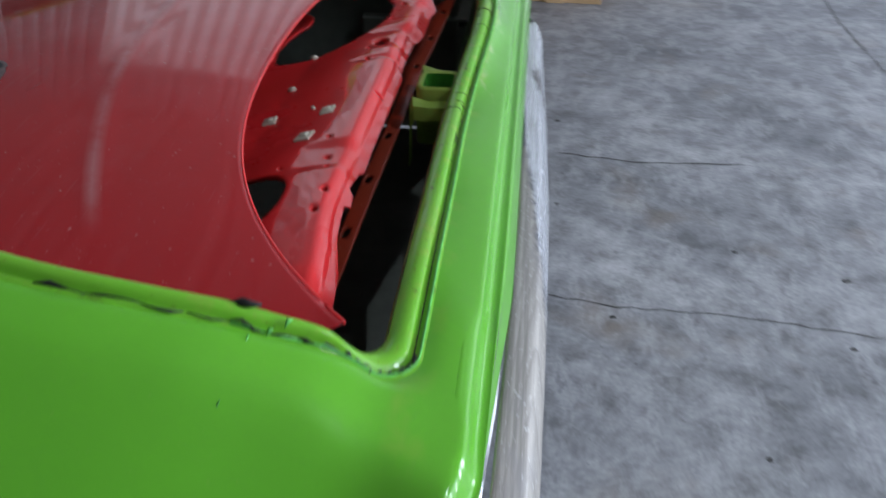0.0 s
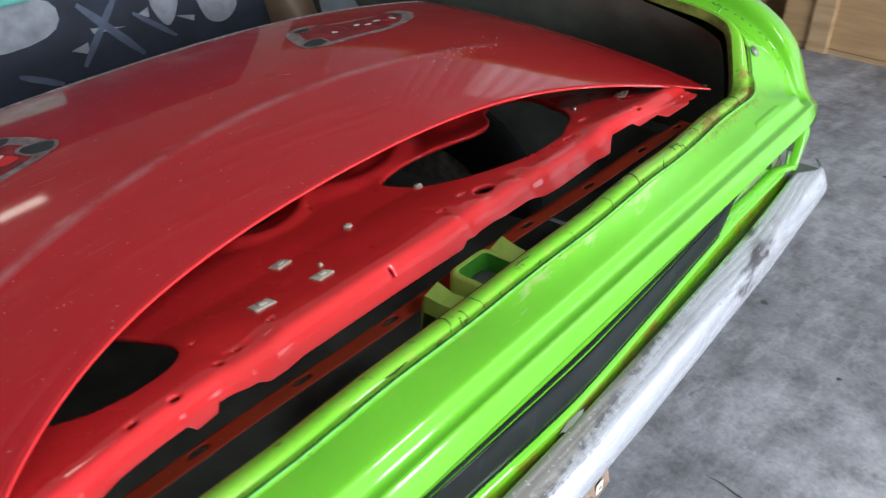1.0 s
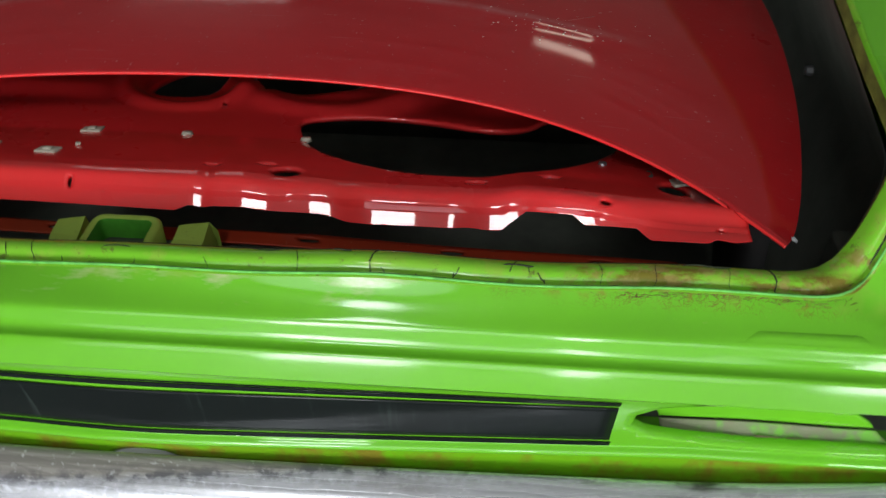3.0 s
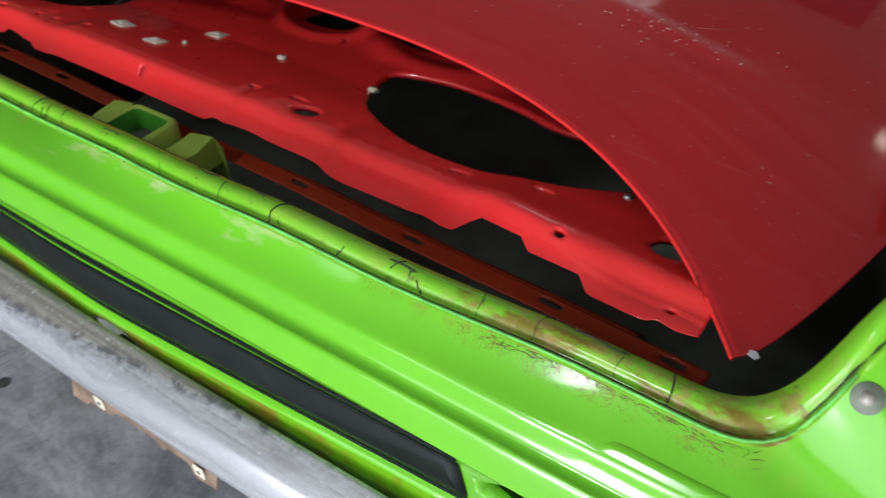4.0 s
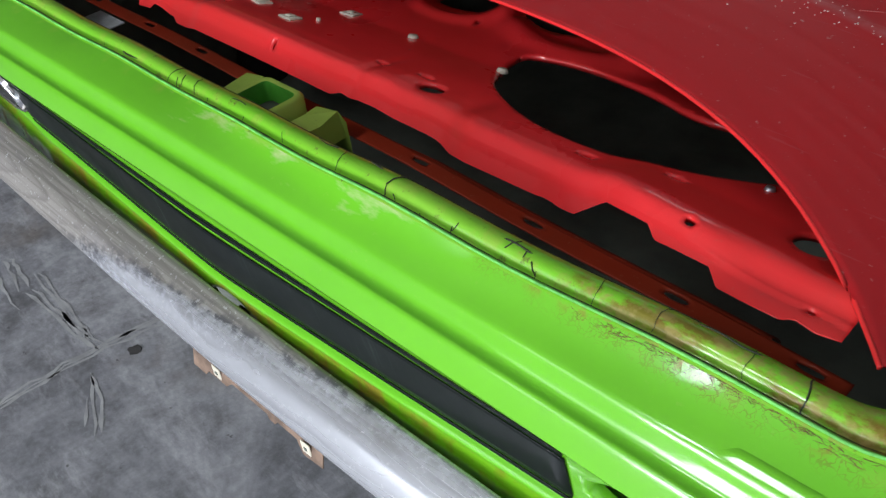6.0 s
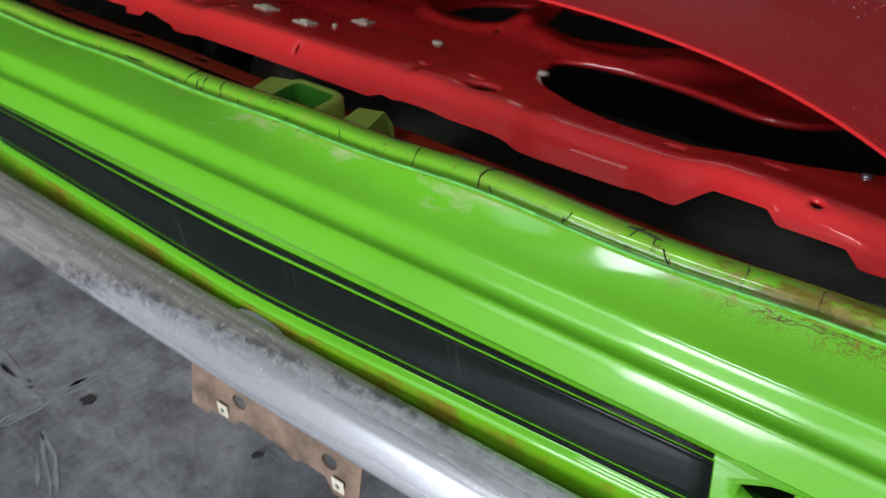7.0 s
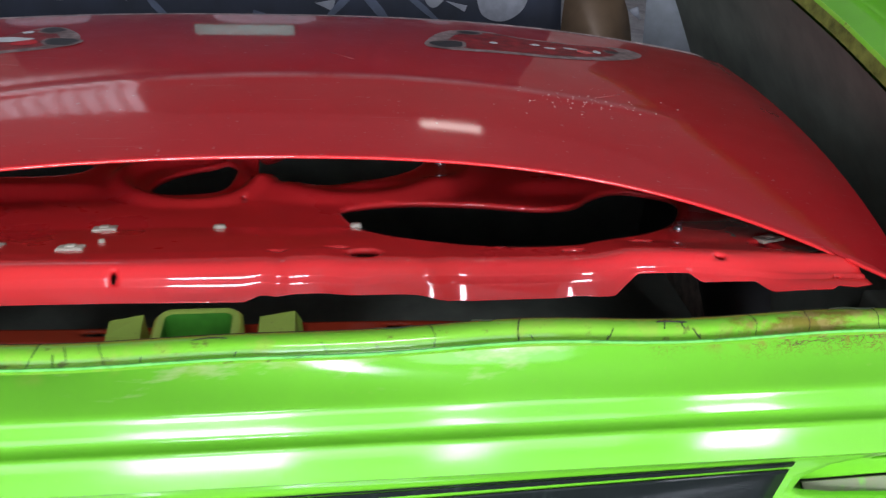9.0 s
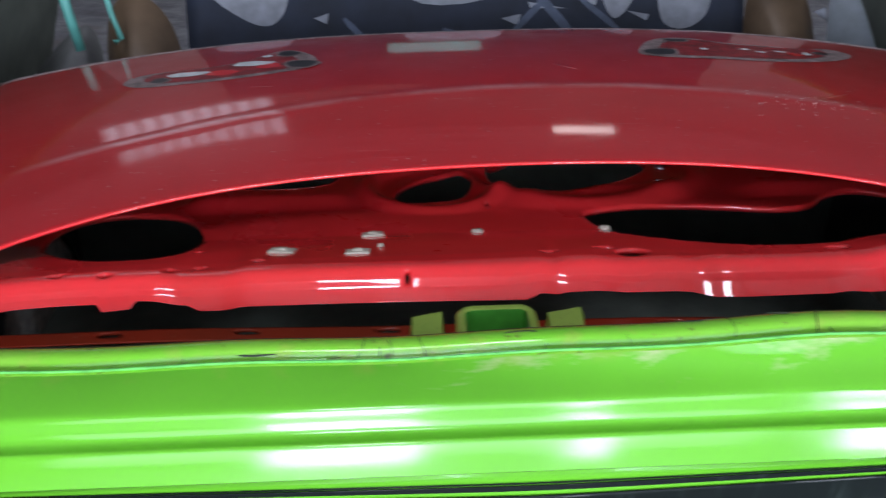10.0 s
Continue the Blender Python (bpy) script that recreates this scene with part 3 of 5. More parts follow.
def lip_wave(x, y):
    """How far the dented lip is pushed back and up along its length."""
    fade = 1 - ease(0.05, 0.3, y)
    xs = [x + d for d in (-0.05, -0.03, -0.01, 0.01, 0.03, 0.05)]
    return tuple(fade * sum(np.interp(xs, WAVE_X, w)) / 6 for w in (WAVE_Y, WAVE_Z))


def shell_rows(rails, lip):
    rows = []
    for half, yr, r, zr, off in rails:
        swept_share = ease(-0.060, -0.072, yr) if yr < -0.060 else 0.0
        row = []
        for x, y in u_line(half, yr, r):
            y2 = y + swept_share * wrap(x) * (1 - ease(-0.03, 0.12, y))
            z = side_height(y2, yr + swept_share * wrap(x), zr, off, 0.055, left_share(half) if x < 0 else 0.0)
            if lip:
                push, lift = lip_wave(x, y)
                z += lift + (0.0016 * math.sin(23 * x + 1) if y < 0.1 else 0)
                y2 += push
            # the left shoulder rolls away sooner
            if x < -0.6 and half > 0.825:
                z = float(np.interp(y, SHOULDER_Y, SHOULDER_Z))
                past = float(np.interp(y2, CREST_Y, CREST_X)) - x
                z -= 0.40 * (past + math.hypot(past, 0.022)) - 0.003
            row.append((x * (1 - 0.03 * ease(0.3, 1.3, y)), y2, z))
        rows.append(row)
    return rows


LIP_DIRT = plain("olive_brown_grime", (0.16, 0.19, 0.035), 0.55, 0, 0.6, 40)
# the worn lip and gutter round the opening, then the painted skin outside it
ob = part("lip_edge", sheet(shell_rows(RAILS[:3], True)), LIP_DIRT, car, "olive brown grimy inner edge of the lip")
ob = part("trunk_lip", sheet(shell_rows(RAILS[2:12], True)), GREEN_WORN, car, "raised trunk lip with cracked, rust-stained green paint")
subdivided(ob)
outer = shell_rows(RAILS[11:], False)
lifted = shell_rows(RAILS[11:12], True)[0]
for k, (share, rise) in enumerate(((1.0, 1.0), (0.62, 0.42), (0.25, 0.10), (0.05, 0.0))):
    base = [p[2] for p in shell_rows(RAILS[11:12], False)[0]]
    outer[k] = [(p[0], p[1] + share * lip_wave(p[0], p[1])[0], p[2] + rise * (q[2] - z)) for p, q, z in zip(outer[k], lifted, base)]
# a shallow bulge in the deck
for k in (1, 2, 3):
    outer[k] = [(x, y, z + (0.0016, 0.0032, 0.0014)[k - 1] * math.exp(-((x - 0.27) / 0.05) ** 2) * (y < 0.02)) for x, y, z in outer[k]]
# the step above the valley dies away towards the tail lamps
for k in (4, 5):
    outer[k] = [(x, y, z - (0.009 if k == 5 else 0.005) * ease(0.615, 0.63, abs(x)) * (1 - ease(0.74, 0.78, abs(x))) * (y < 0)) for x, y, z in outer[k]]
ob = part("rear_deck_skin", sheet(outer), GREEN_DECK, car)
subdivided(ob)


# rusty crazing in the paint beside the lip
def on_deck(x, s):
    """A point of the deck's skin at x, s from the seam (0) outwards (1)."""
    out = []
    for k in (0, 1, 2):
        row = [p for p in outer[k] if p[1] < 0.03 and abs(p[0]) < 0.80]
        xs = [p[0] for p in row]
        out.append((float(np.interp(x, xs, [p[1] for p in row])), float(np.interp(x, xs, [p[2] for p in row]))))
    a, b, t = (out[0], out[1], s * 2) if s < 0.5 else (out[1], out[2], s * 2 - 1)
    return (x, a[0] + (b[0] - a[0]) * t, a[1] + (b[1] - a[1]) * t + 0.0001)


RUST_LINE = plain("rust_brown_crack", (0.115, 0.055, 0.016), 0.8, 0, 0.4, 60)
rng = random.Random(12)
bm = bmesh.new()
for n in range(330):
    x, s_ = rng.uniform(0.40, 0.745), abs(rng.gauss(0.04, 0.19))
    if s_ > 0.6 or rng.random() > 0.12 + 0.9 * math.exp(-((x - 0.61) / 0.085) ** 2):
        continue
    head = rng.choice((0.0, 0.0, 0.2, -0.2, 0.9, -0.9, math.pi, math.pi))
    pts = []
    for k in range(rng.randint(3, 7)):
        pts.append(on_deck(x, min(0.95, max(0.01, s_))))
        head += rng.gauss(0, 0.7)
        x += 0.0030 * math.cos(head)
        s_ += 0.040 * math.sin(head)
    tube(pts, [0.0001] + [rng.uniform(0.00012, 0.00032) for _ in pts[2:]] + [0.0001], 4, False, bm)
ob = part("rust_crazing", bm, RUST_LINE, car, "fine rust-brown cracks in the green paint")
ob["kind"] = "stuff"

# long raised pad pressed into the deck at both ends
for side in (1, -1):
    rows = []
    for k, v in enumerate(steps(0, 1, 8)):
        row = []
        for h in steps(0, 1, 24):
            x = 0.628 + 0.140 * h
            y = -0.0415 + 0.017 * v
            edge = min(1.0, 5 * min(h, 1 - h), 2.6 * min(v, 1 - v))
            z = float(np.interp(-y, [0.010, 0.028, 0.042, 0.0452], [-0.0095, -0.0143, -0.0182, -0.0205]))
            row.append((side * x, y, z - 0.0008 + 0.0032 * ease(0, 1, edge)))
        rows.append(row)
    part("raised_pad", sheet(rows), GREEN_DECK, car)

# sealer in the seam under the lip, and cracks across the lip's paint
SEALER = plain("pale_green_seam_sealer", (0.13, 0.50, 0.09), 0.7, 0, 0.4, 60)
CRACK = plain("dark_paint_crack", (0.02, 0.03, 0.01), 0.8)
SEALANT = plain("torn_black_sealant", (0.012, 0.012, 0.012), 0.6)
lip_rows = shell_rows(RAILS[:12], True)
part("seam_line", tube([(x, y, z - 0.0003) for x, y, z in lip_rows[8]], 0.0015, 6), CRACK, car, "dark open seam beside the lip")
part("seam_sealer", tube([(x, y, z + 0.0002) for x, y, z in lip_rows[10][20:86]], 0.0014, 6), SEALER, car, "pale green sealer bead along the seam")
part("lip_edge_line", tube([(x, y - 0.001, z + 0.0006) for x, y, z in lip_rows[2][30:76]], 0.0008, 6), CRACK, car, "grimy inner edge of the lip")


def across_lip(x, lean=0.004, rows=(1, 8), thick=0.0006):
    """A crack in the paint, running over the lip."""
    pts = []
    for k in range(rows[0], rows[1] + 1):
        row = [p for p in lip_rows[k] if p[1] < 0.06]
        xs = [p[0] for p in row]
        sx = x + lean * (k - 4) / 4 + 0.0015 * math.sin(5 * k + 40 * x)
        pts.append((sx, float(np.interp(sx, xs, [p[1] for p in row])), float(np.interp(sx, xs, [p[2] for p in row])) + 0.0004))
    return tube(pts, thick, 5)


for x, lean, ks, thick in ((-0.112, 0.006, (4, 6), 0.0005), (-0.045, -0.005, (6, 8), 0.0004), (0.2, 0.003, (3, 8), 0.0004), (0.277, -0.004, (2, 8), 0.0007), (0.355, 0.003, (6, 8), 0.0005), (0.43, 0.008, (4, 5), 0.0006), (0.45, -0.006, (6, 8), 0.0004), (-0.30, 0.004, (6, 8), 0.0004), (-0.135, -0.006, (2, 8), 0.0005), (-0.122, 0.005, (5, 8), 0.0006), (-0.082, 0.004, (3, 7), 0.0004), (-0.02, 0.003, (7, 8), 0.0005), (0.035, -0.004, (6, 8), 0.0004), (0.105, 0.004, (5, 8), 0.0003), (0.283, 0.006, (6, 8), 0.0005), (0.318, 0.003, (7, 8), 0.0004), (0.362, -0.006, (5, 7), 0.0005), (0.415, -0.010, (3, 5), 0.0006), (0.438, 0.010, (5, 7), 0.0006), (0.500, 0.003, (2, 8), 0.0003), (0.555, -0.003, (2, 8), 0.0003), (0.625, 0.003, (2, 8), 0.0003), (0.668, 0.004, (1, 8), 0.0008)):
    part("paint_crack", across_lip(x, lean, ks, thick), CRACK, car)

for x, run, k in ((0.150, 0.035, 3), (0.235, 0.02, 3), (-0.005, 0.03, 4), (0.405, 0.03, 4), (0.58, 0.05, 3), (-0.25, 0.04, 6)):
    row = [p for p in lip_rows[k] if p[1] < 0.06]
    xs = [p[0] for p in row]
    pts = [(q, float(np.interp(q, xs, [p[1] for p in row])) + 0.0012 * math.sin(140 * q), float(np.interp(q, xs, [p[2] for p in row])) + 0.0003) for q in steps(x, x + run, 9)]
    part("lip_chip", tube(pts, [0.0003] + [0.0004 + 0.0006 * abs(math.sin(3.1 * j + 20 * x)) for j in range(8)] + [0.0003], 5), CRACK, car, "chipped dark edge in the lip's paint")



def near_rail(k, y, side=1):
    row = [p for p in shell_rows(RAILS[k:k + 1], False)[0] if p[0] * side > 0.5]
    row.sort(key=lambda p: p[1])
    ys = [p[1] for p in row]
    return Vector((float(np.interp(y, ys, [p[0] for p in row])), y, float(np.interp(y, ys, [p[2] for p in row]))))


# torn black sealant along the gutter, cracked sealant in the foot of the step
rng = random.Random(4)
for n in range(11):
    y = 0.098 + 0.013 * n
    if n in (7, 8):
        continue
    p = near_rail(11, y) + Vector((0.004 + rng.uniform(-0.002, 0.003), 0, 0.0012))
    q = near_rail(11, y + 0.012) + Vector((0.004 + rng.uniform(-0.003, 0.003), 0, 0.0015))
    part("sealant_scrap", tube([p, p.lerp(q, 0.35) + Vector((rng.uniform(-0.003, 0.003), 0, 0.001)), p.lerp(q, 0.7) + Vector((rng.uniform(-0.003, 0.003), 0, 0)), q], [0.0016, 0.004, 0.0026, 0.0014], 7), SEALANT, car, "torn black sealant")
for side in (1, -1):
    for n in range(12 if side > 0 else 0):
        y = -0.005 + 0.017 * n + rng.uniform(-0.004, 0.004)
        p, q = near_rail(19, y, side), near_rail(18, y + rng.uniform(-0.006, 0.006), side)
        d = (q - p).normalized() * rng.uniform(0.004, 0.011)
        part("sealant_crack", tube([p + Vector((0, 0, 0.0006)), p + d * 0.5 + Vector((0, 0.002, 0.0008)), p + d + Vector((0, 0, 0.0007))], 0.0007, 4), CRACK, car)
    p, q = near_rail(12, 0.135, side), near_rail(19, 0.142, side)
    part("panel_joint", tube([p + Vector((0, 0, 0.0005)), p.lerp(q, 0.5) + Vector((0, 0, 0.0008)), q + Vector((0, 0, 0.0005))], 0.0009, 5), SEALER, car, "pale seam between lip corner and quarter")
# torn black sealant in the seam round the left corner
for n in range(16, 37):
    p, q = (Vector(lip_rows[9][k]) + Vector((rng.uniform(-0.002, 0.002), rng.uniform(-0.003, 0.001), 0.001)) for k in (n, n + 1))
    if rng.random() < 0.22:
        continue
    part("sealant_scrap", tube([p, p.lerp(q, 0.3) + Vector((rng.uniform(-0.003, 0.003), 0, 0.0008)), p.lerp(q, 0.7) + Vector((rng.uniform(-0.003, 0.003), 0, 0)), q], [0.0006, rng.uniform(0.0006, 0.0028), rng.uniform(0.0005, 0.002), 0.0005], 6), SEALANT, car, "torn black sealant")
for n, k, size in ((21, 10, 0.004), (22, 5, 0.005)):
    p = Vector(lip_rows[k][n])
    part("paint_curl", tube([p + Vector((-size, 0, 0.0005)), p + Vector((0, -size * 0.4, 0.004)), p + Vector((size, -size, 0.0015))], [0.0006, 0.0022, 0.0005], 6), SEALER, car, "curled flake of pale green paint")
p = Vector(lip_rows[4][21])
part("sealant_scrap", tube([p + Vector((0.004, 0.016, 0.001)), p + Vector((0.002, 0.004, 0.0025)), p + Vector((0.003, -0.012, 0.001))], [0.001, 0.005, 0.001], 7), SEALANT, car, "torn black sealant")
# ground-off spot weld
for rad, mat, lift in ((0.0110, PRIMER, 0.0016), (0.0050, GREYMETAL, 0.0022)):
    part("weld_spot", prism(oval(0, 0, rad, rad, 20), 0.0006, Matrix.Translation(Vector((0.7905, 0.0400, 0.0585)) + lift * Vector((0.05, -0.72, 0.69))) @ Euler((radians(46), radians(4), 0)).to_matrix().to_4x4()), mat, car, "grey ground-off spot on the corner")

# side skins below the quarter crests
def quarter(sign):
    half, yr, r, zr, off = RAILS[-1]
    top = [p for p in shell_rows(RAILS[-1:], False)[0] if p[0] * sign > 0.945 and p[1] > -0.045]
    rows = []
    for dz, dx, tuck in ((0, 0, 0), (0.02, 0.003, 0.003), (0.06, 0.008, 0.016), (0.12, 0.014, 0.034), (0.2, 0.018, 0.056), (0.3, 0.016, 0.07), (0.42, 0.0, 0.07), (0.52, -0.03, 0.05)):
        rows.append([(x + sign * (dx - tuck * (1 - ease(0.02, 0.30, y))), y + 0.10 * ease(0.05, 0.2, dz) * (1 - ease(-0.05, 0.1, y)), z - dz * (z + 0.45) / 0.52) for x, y, z in top])
    return sheet(rows)


for s in (-1, 1):
    part("quarter_panel", quarter(s), GREEN_SIDE, car)

# tail panel below the bead, with the openings of the two tail lamps
Y_TAIL = -0.0752


def tail_bow(x, z):
    """The tail is bowed out to a soft point in its middle, most at its lower edge."""
    tent = max(0.0, 1 - math.hypot(x - 0.02, 0.05) / 0.60)
    return -0.028 * tent * float(np.interp(z, [-0.165, -0.099, -0.072], [1.0, 0.66, 0.0]))


def tail_y(z, x=0.9):
    """The tail panel tucks in below the bead."""
    return tail_bow(x, z) + float(np.interp(z, [-0.188, -0.180, -0.165, -0.130, -0.0995, -0.083, -0.072], [-0.0405, -0.0415, -0.0440, -0.0515, -0.0585, -0.0655, Y_TAIL]))


def tail_point(x, z):
    """The ends of the tail narrow to a pillar beside the lamp, which stands plumb."""
    over = max(0.0, abs(x) - 0.86)
    narrow = float(np.interp(z, [-0.180, -0.166, -0.120, -0.082, -0.073], [0.16, 0.20, 0.42, 0.75, 1.0]))
    plumb = ease(0.82, 0.88, abs(x)) * ease(-0.078, -0.120, z)
    y = tail_y(z, x) + wrap(x)
    return (math.copysign(abs(x) - over + over * narrow, x), y + (-0.060 - y) * plumb, z)


LAMP = ((0.551, -0.0800), (0.896, -0.0800), (0.910, -0.086), (0.912, -0.163), (0.900, -0.1715), (0.540, -0.1715))


def inside(px, py, poly):
    hit = False
    for (x0, y0), (x1, y1) in zip(poly, poly[1:] + poly[:1]):
        if (y0 > py) != (y1 > py) and px < (x1 - x0) * (py - y0) / (y1 - y0) + x0:
            hit = not hit
    return hit


def nearest_on(px, py, poly):
    best = None
    for (x0, y0), (x1, y1) in zip(poly, poly[1:] + poly[:1]):
        dx, dy = x1 - x0, y1 - y0
        t = min(1, max(0, ((px - x0) * dx + (py - y0) * dy) / (dx * dx + dy * dy + 1e-12)))
        qx, qy = x0 + t * dx, y0 + t * dy
        d = (qx - px) ** 2 + (qy - py) ** 2
        if best is None or d < best[0]:
            best = (d, qx, qy)
    return best[1], best[2]


def pierced(us, vs, holes, place, rim=None):
    """A sheet over the grid us x vs, with holes cut along smooth outlines, and an edge turned in by the vector rim."""
    bm = bmesh.new()
    grid = [[bm.verts.new((u, v, 0)) for u in us] for v in vs]
    for j in range(len(vs) - 1):
        for i in range(len(us) - 1):
            cu, cv = (us[i] + us[i + 1]) / 2, (vs[j] + vs[j + 1]) / 2
            if not any(inside(cu, cv, h) for h in holes):
                bm.faces.new((grid[j][i], grid[j][i + 1], grid[j + 1][i + 1], grid[j + 1][i]))
    bmesh.ops.delete(bm, geom=[v for v in bm.verts if not v.link_faces], context="VERTS")
    lo_u, hi_u, lo_v, hi_v = us[0] + 1e-6, us[-1] - 1e-6, vs[0] + 1e-6, vs[-1] - 1e-6
    cut = [v for v in bm.verts if v.is_boundary and lo_u < v.co.x < hi_u and lo_v < v.co.y < hi_v]
    edge = [e for e in bm.edges if e.is_boundary and e.verts[0] in set(cut) and e.verts[1] in set(cut)]
    for v in cut:
        v.co.x, v.co.y = min((nearest_on(v.co.x, v.co.y, h) for h in holes), key=lambda q: (q[0] - v.co.x) ** 2 + (q[1] - v.co.y) ** 2)
    turned = []
    if rim:
        out = bmesh.ops.extrude_edge_only(bm, edges=edge)["geom"]
        turned = [g for g in out if isinstance(g, bmesh.types.BMVert)]
    far = set(turned)
    for v in bm.verts:
        p = Vector(place(v.co.x, v.co.y))
        v.co = p + Vector(rim) if v in far else p
    return bm


lamp_r = [tuple(p) for p in rounded(LAMP, 2)]
lamp_l = [(-x, z) for x, z in lamp_r]
bm = pierced(steps(-0.971, 0.971, 250), steps(-0.180, -0.0722, 22), [lamp_r, lamp_l], tail_point, (0, 0.016, -0.002))
part("tail_panel", bm, GREEN, car)


# groove and rolled edge under the tail panel, then the valance behind the bumper
def swept(profile, x0=-0.945, x1=0.945, n=60):
    return sheet([[(x, y + wrap(x) + tail_bow(x, z), z) for y, z in profile] for x in steps(x0, x1, n)])


EDGE = [(-0.0415, -0.180), (-0.0385, -0.1812), (-0.0387, -0.184), (-0.0419, -0.1855), (-0.0455, -0.188), (-0.0465, -0.192), (-0.0445, -0.1955), (-0.0422, -0.197)]
part("lower_tail_edge", swept(EDGE), GREEN, car)
VAL = [(-0.0422, -0.197), (-0.0425, -0.206), (-0.048, -0.219), (-0.053, -0.26), (-0.053, -0.30)]


def valance_y(z):
    return float(np.interp(z, [p[1] for p in VAL][::-1], [p[0] for p in VAL][::-1]))


bm = pierced(steps(-0.918, 0.918, 220), [-0.30, -0.28, -0.27, -0.262] + steps(-0.260, -0.197, 20), [oval(0.022, -0.2290, 0.046, 0.020)], lambda x, z: (x, valance_y(z) + wrap(x) + tail_bow(x, z) * float(np.interp(z, [-0.26, -0.197], [0.45, 1.0])), z), (0, 0.006, 0))
part("rear_valance", bm, GREEN_DIRTY, car, "grimy green valance with rust freckles")

# Dark plate added so that the valance hole looks shaded inside.
part("valance_shade_plate", box(-0.06, 0.12, 0.040, 0.046, -0.30, -0.20), RUBBER, car, "dark plate added for the shade behind the valance hole")
# Unseen dark boxes added for the shade in the gaps beside the bumper.
for x0, x1 in ((0.86, 0.93), (-0.93, -0.86)):
    part("corner_shade_box", box(x0, x1, 0.040, 0.35, -0.42, -0.176, 0.008), DARK, car)

# black paint stripe between two pinstripes
def stripe(z0, z1, x0, x1, slant, name, lift=0.0022):
    rows = []
    for k in range(11):
        z = z0 + (z1 - z0) * k / 10
        cut = slant * k / 10
        rows.append([(x0 - cut + (x1 - x0 + 2 * cut) * i / 60, tail_y(z, x0 - cut + (x1 - x0 + 2 * cut) * i / 60) - lift, z) for i in range(61)])
    ob = part(name, sheet(rows), BLACK, car, "satin black painted stripe")
    return solid(ob, 0.001)


stripe(-0.1650, -0.0990, -0.526, 0.526, 0.001, "tail_stripe")
for z0, z1 in ((-0.0935, -0.0885), (-0.0868, -0.0858), (-0.1745, -0.1702), (-0.1768, -0.1759)):
    stripe(z0, z1, -0.527, 0.527, 0.001, "pinstripe")

# what is left in the right lamp opening: pierced upper flange, scuffed pan, and an added dark box behind
SLOT = [(0.650, -0.1400), (0.750, -0.1335), (0.752, -0.1388), (0.653, -0.1455)]
CUT = [(0.774, -0.1365), (0.865, -0.131), (0.852, -0.155), (0.846, -0.172), (0.832, -0.178), (0.818, -0.172), (0.798, -0.152)]
LAMP_LEFT = [(0.56, -0.20), (0.590, -0.20), (0.582, -0.163), (0.578, -0.155), (0.580, -0.10), (0.56, -0.10)]


def lamp_inner(x, z):
    """The recessed sheet in the lamp opening: sloping roof, upright flange, foot on the ledge."""
    y = float(np.interp(z, [-0.186, -0.166, -0.160, -0.128, -0.121, -0.086], [-0.030, -0.014, -0.012, -0.012, -0.018, -0.055]))
    return (x, y + wrap(x), z + 0.0012 * math.sin(30 * x))


OVAL = oval(0.596, -0.1437, 0.0072, 0.0042, 14)
SMALL = oval(0.880, -0.1410, 0.0050, 0.0035, 12)
bm = pierced(steps(0.566, 0.902, 130), steps(-0.1630, -0.0865, 32), [[tuple(p) for p in rounded(SLOT, 1)], [tuple(p) for p in rounded(CUT, 2)], OVAL, SMALL, LAMP_LEFT], lamp_inner, (0, 0.006, 0))
solid(part("lamp_flange", bm, GREEN, car), 0.0015)
bm = pierced(steps(0.566, 0.902, 110), steps(-0.186, -0.1645, 12), [[tuple(p) for p in rounded(CUT, 2)], LAMP_LEFT], lambda x, z: (lamp_inner(x, z)[0], lamp_inner(x, z)[1] - 0.002, z + 0.0012 * math.sin(30 * x)), (0, 0.004, -0.001))
solid(part("lamp_pan", bm, PAN_MAT, car, "scuffed green and grey primered lamp pan"), 0.0015)
part("lamp_ledge", sheet([[(x, tail_y(-0.1715) + 0.0155 + wrap(x) + d, -0.1738 - 0.012 * k) for x in steps(0.538, 0.905, 40)] for k, d in ((0, 0.0), (0.6, 0.006), (1, 0.030))]), GREEN, car)
# old sealer scraps along the ledge
rng = random.Random(21)
for n in range(9):
    x = 0.556 + 0.020 * n + rng.uniform(-0.006, 0.006)
    y, h = tail_y(-0.1715) + 0.0168 + wrap(x), rng.uniform(0.001, 0.0024)
    part("sealer_scrap", tube([(x, y, -0.1735), (x + 0.006, y - 0.001, -0.1728 + h * 0.5), (x + rng.uniform(0.010, 0.018), y, -0.1737)], [0.0006, h * 0.6, 0.0006], 5), RUST, car, "brown crust of old sealer")
# Unseen dark walls added to stand in for the shade behind the pan.
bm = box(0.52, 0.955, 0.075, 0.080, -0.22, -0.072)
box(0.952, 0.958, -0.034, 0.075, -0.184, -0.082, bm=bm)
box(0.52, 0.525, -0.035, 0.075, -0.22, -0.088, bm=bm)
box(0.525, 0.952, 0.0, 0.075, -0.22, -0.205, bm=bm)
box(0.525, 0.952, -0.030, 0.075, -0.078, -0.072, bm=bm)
part("lamp_dark_fill", bm, DARK, car, "dark box added for the shade inside the empty lamp opening", False)

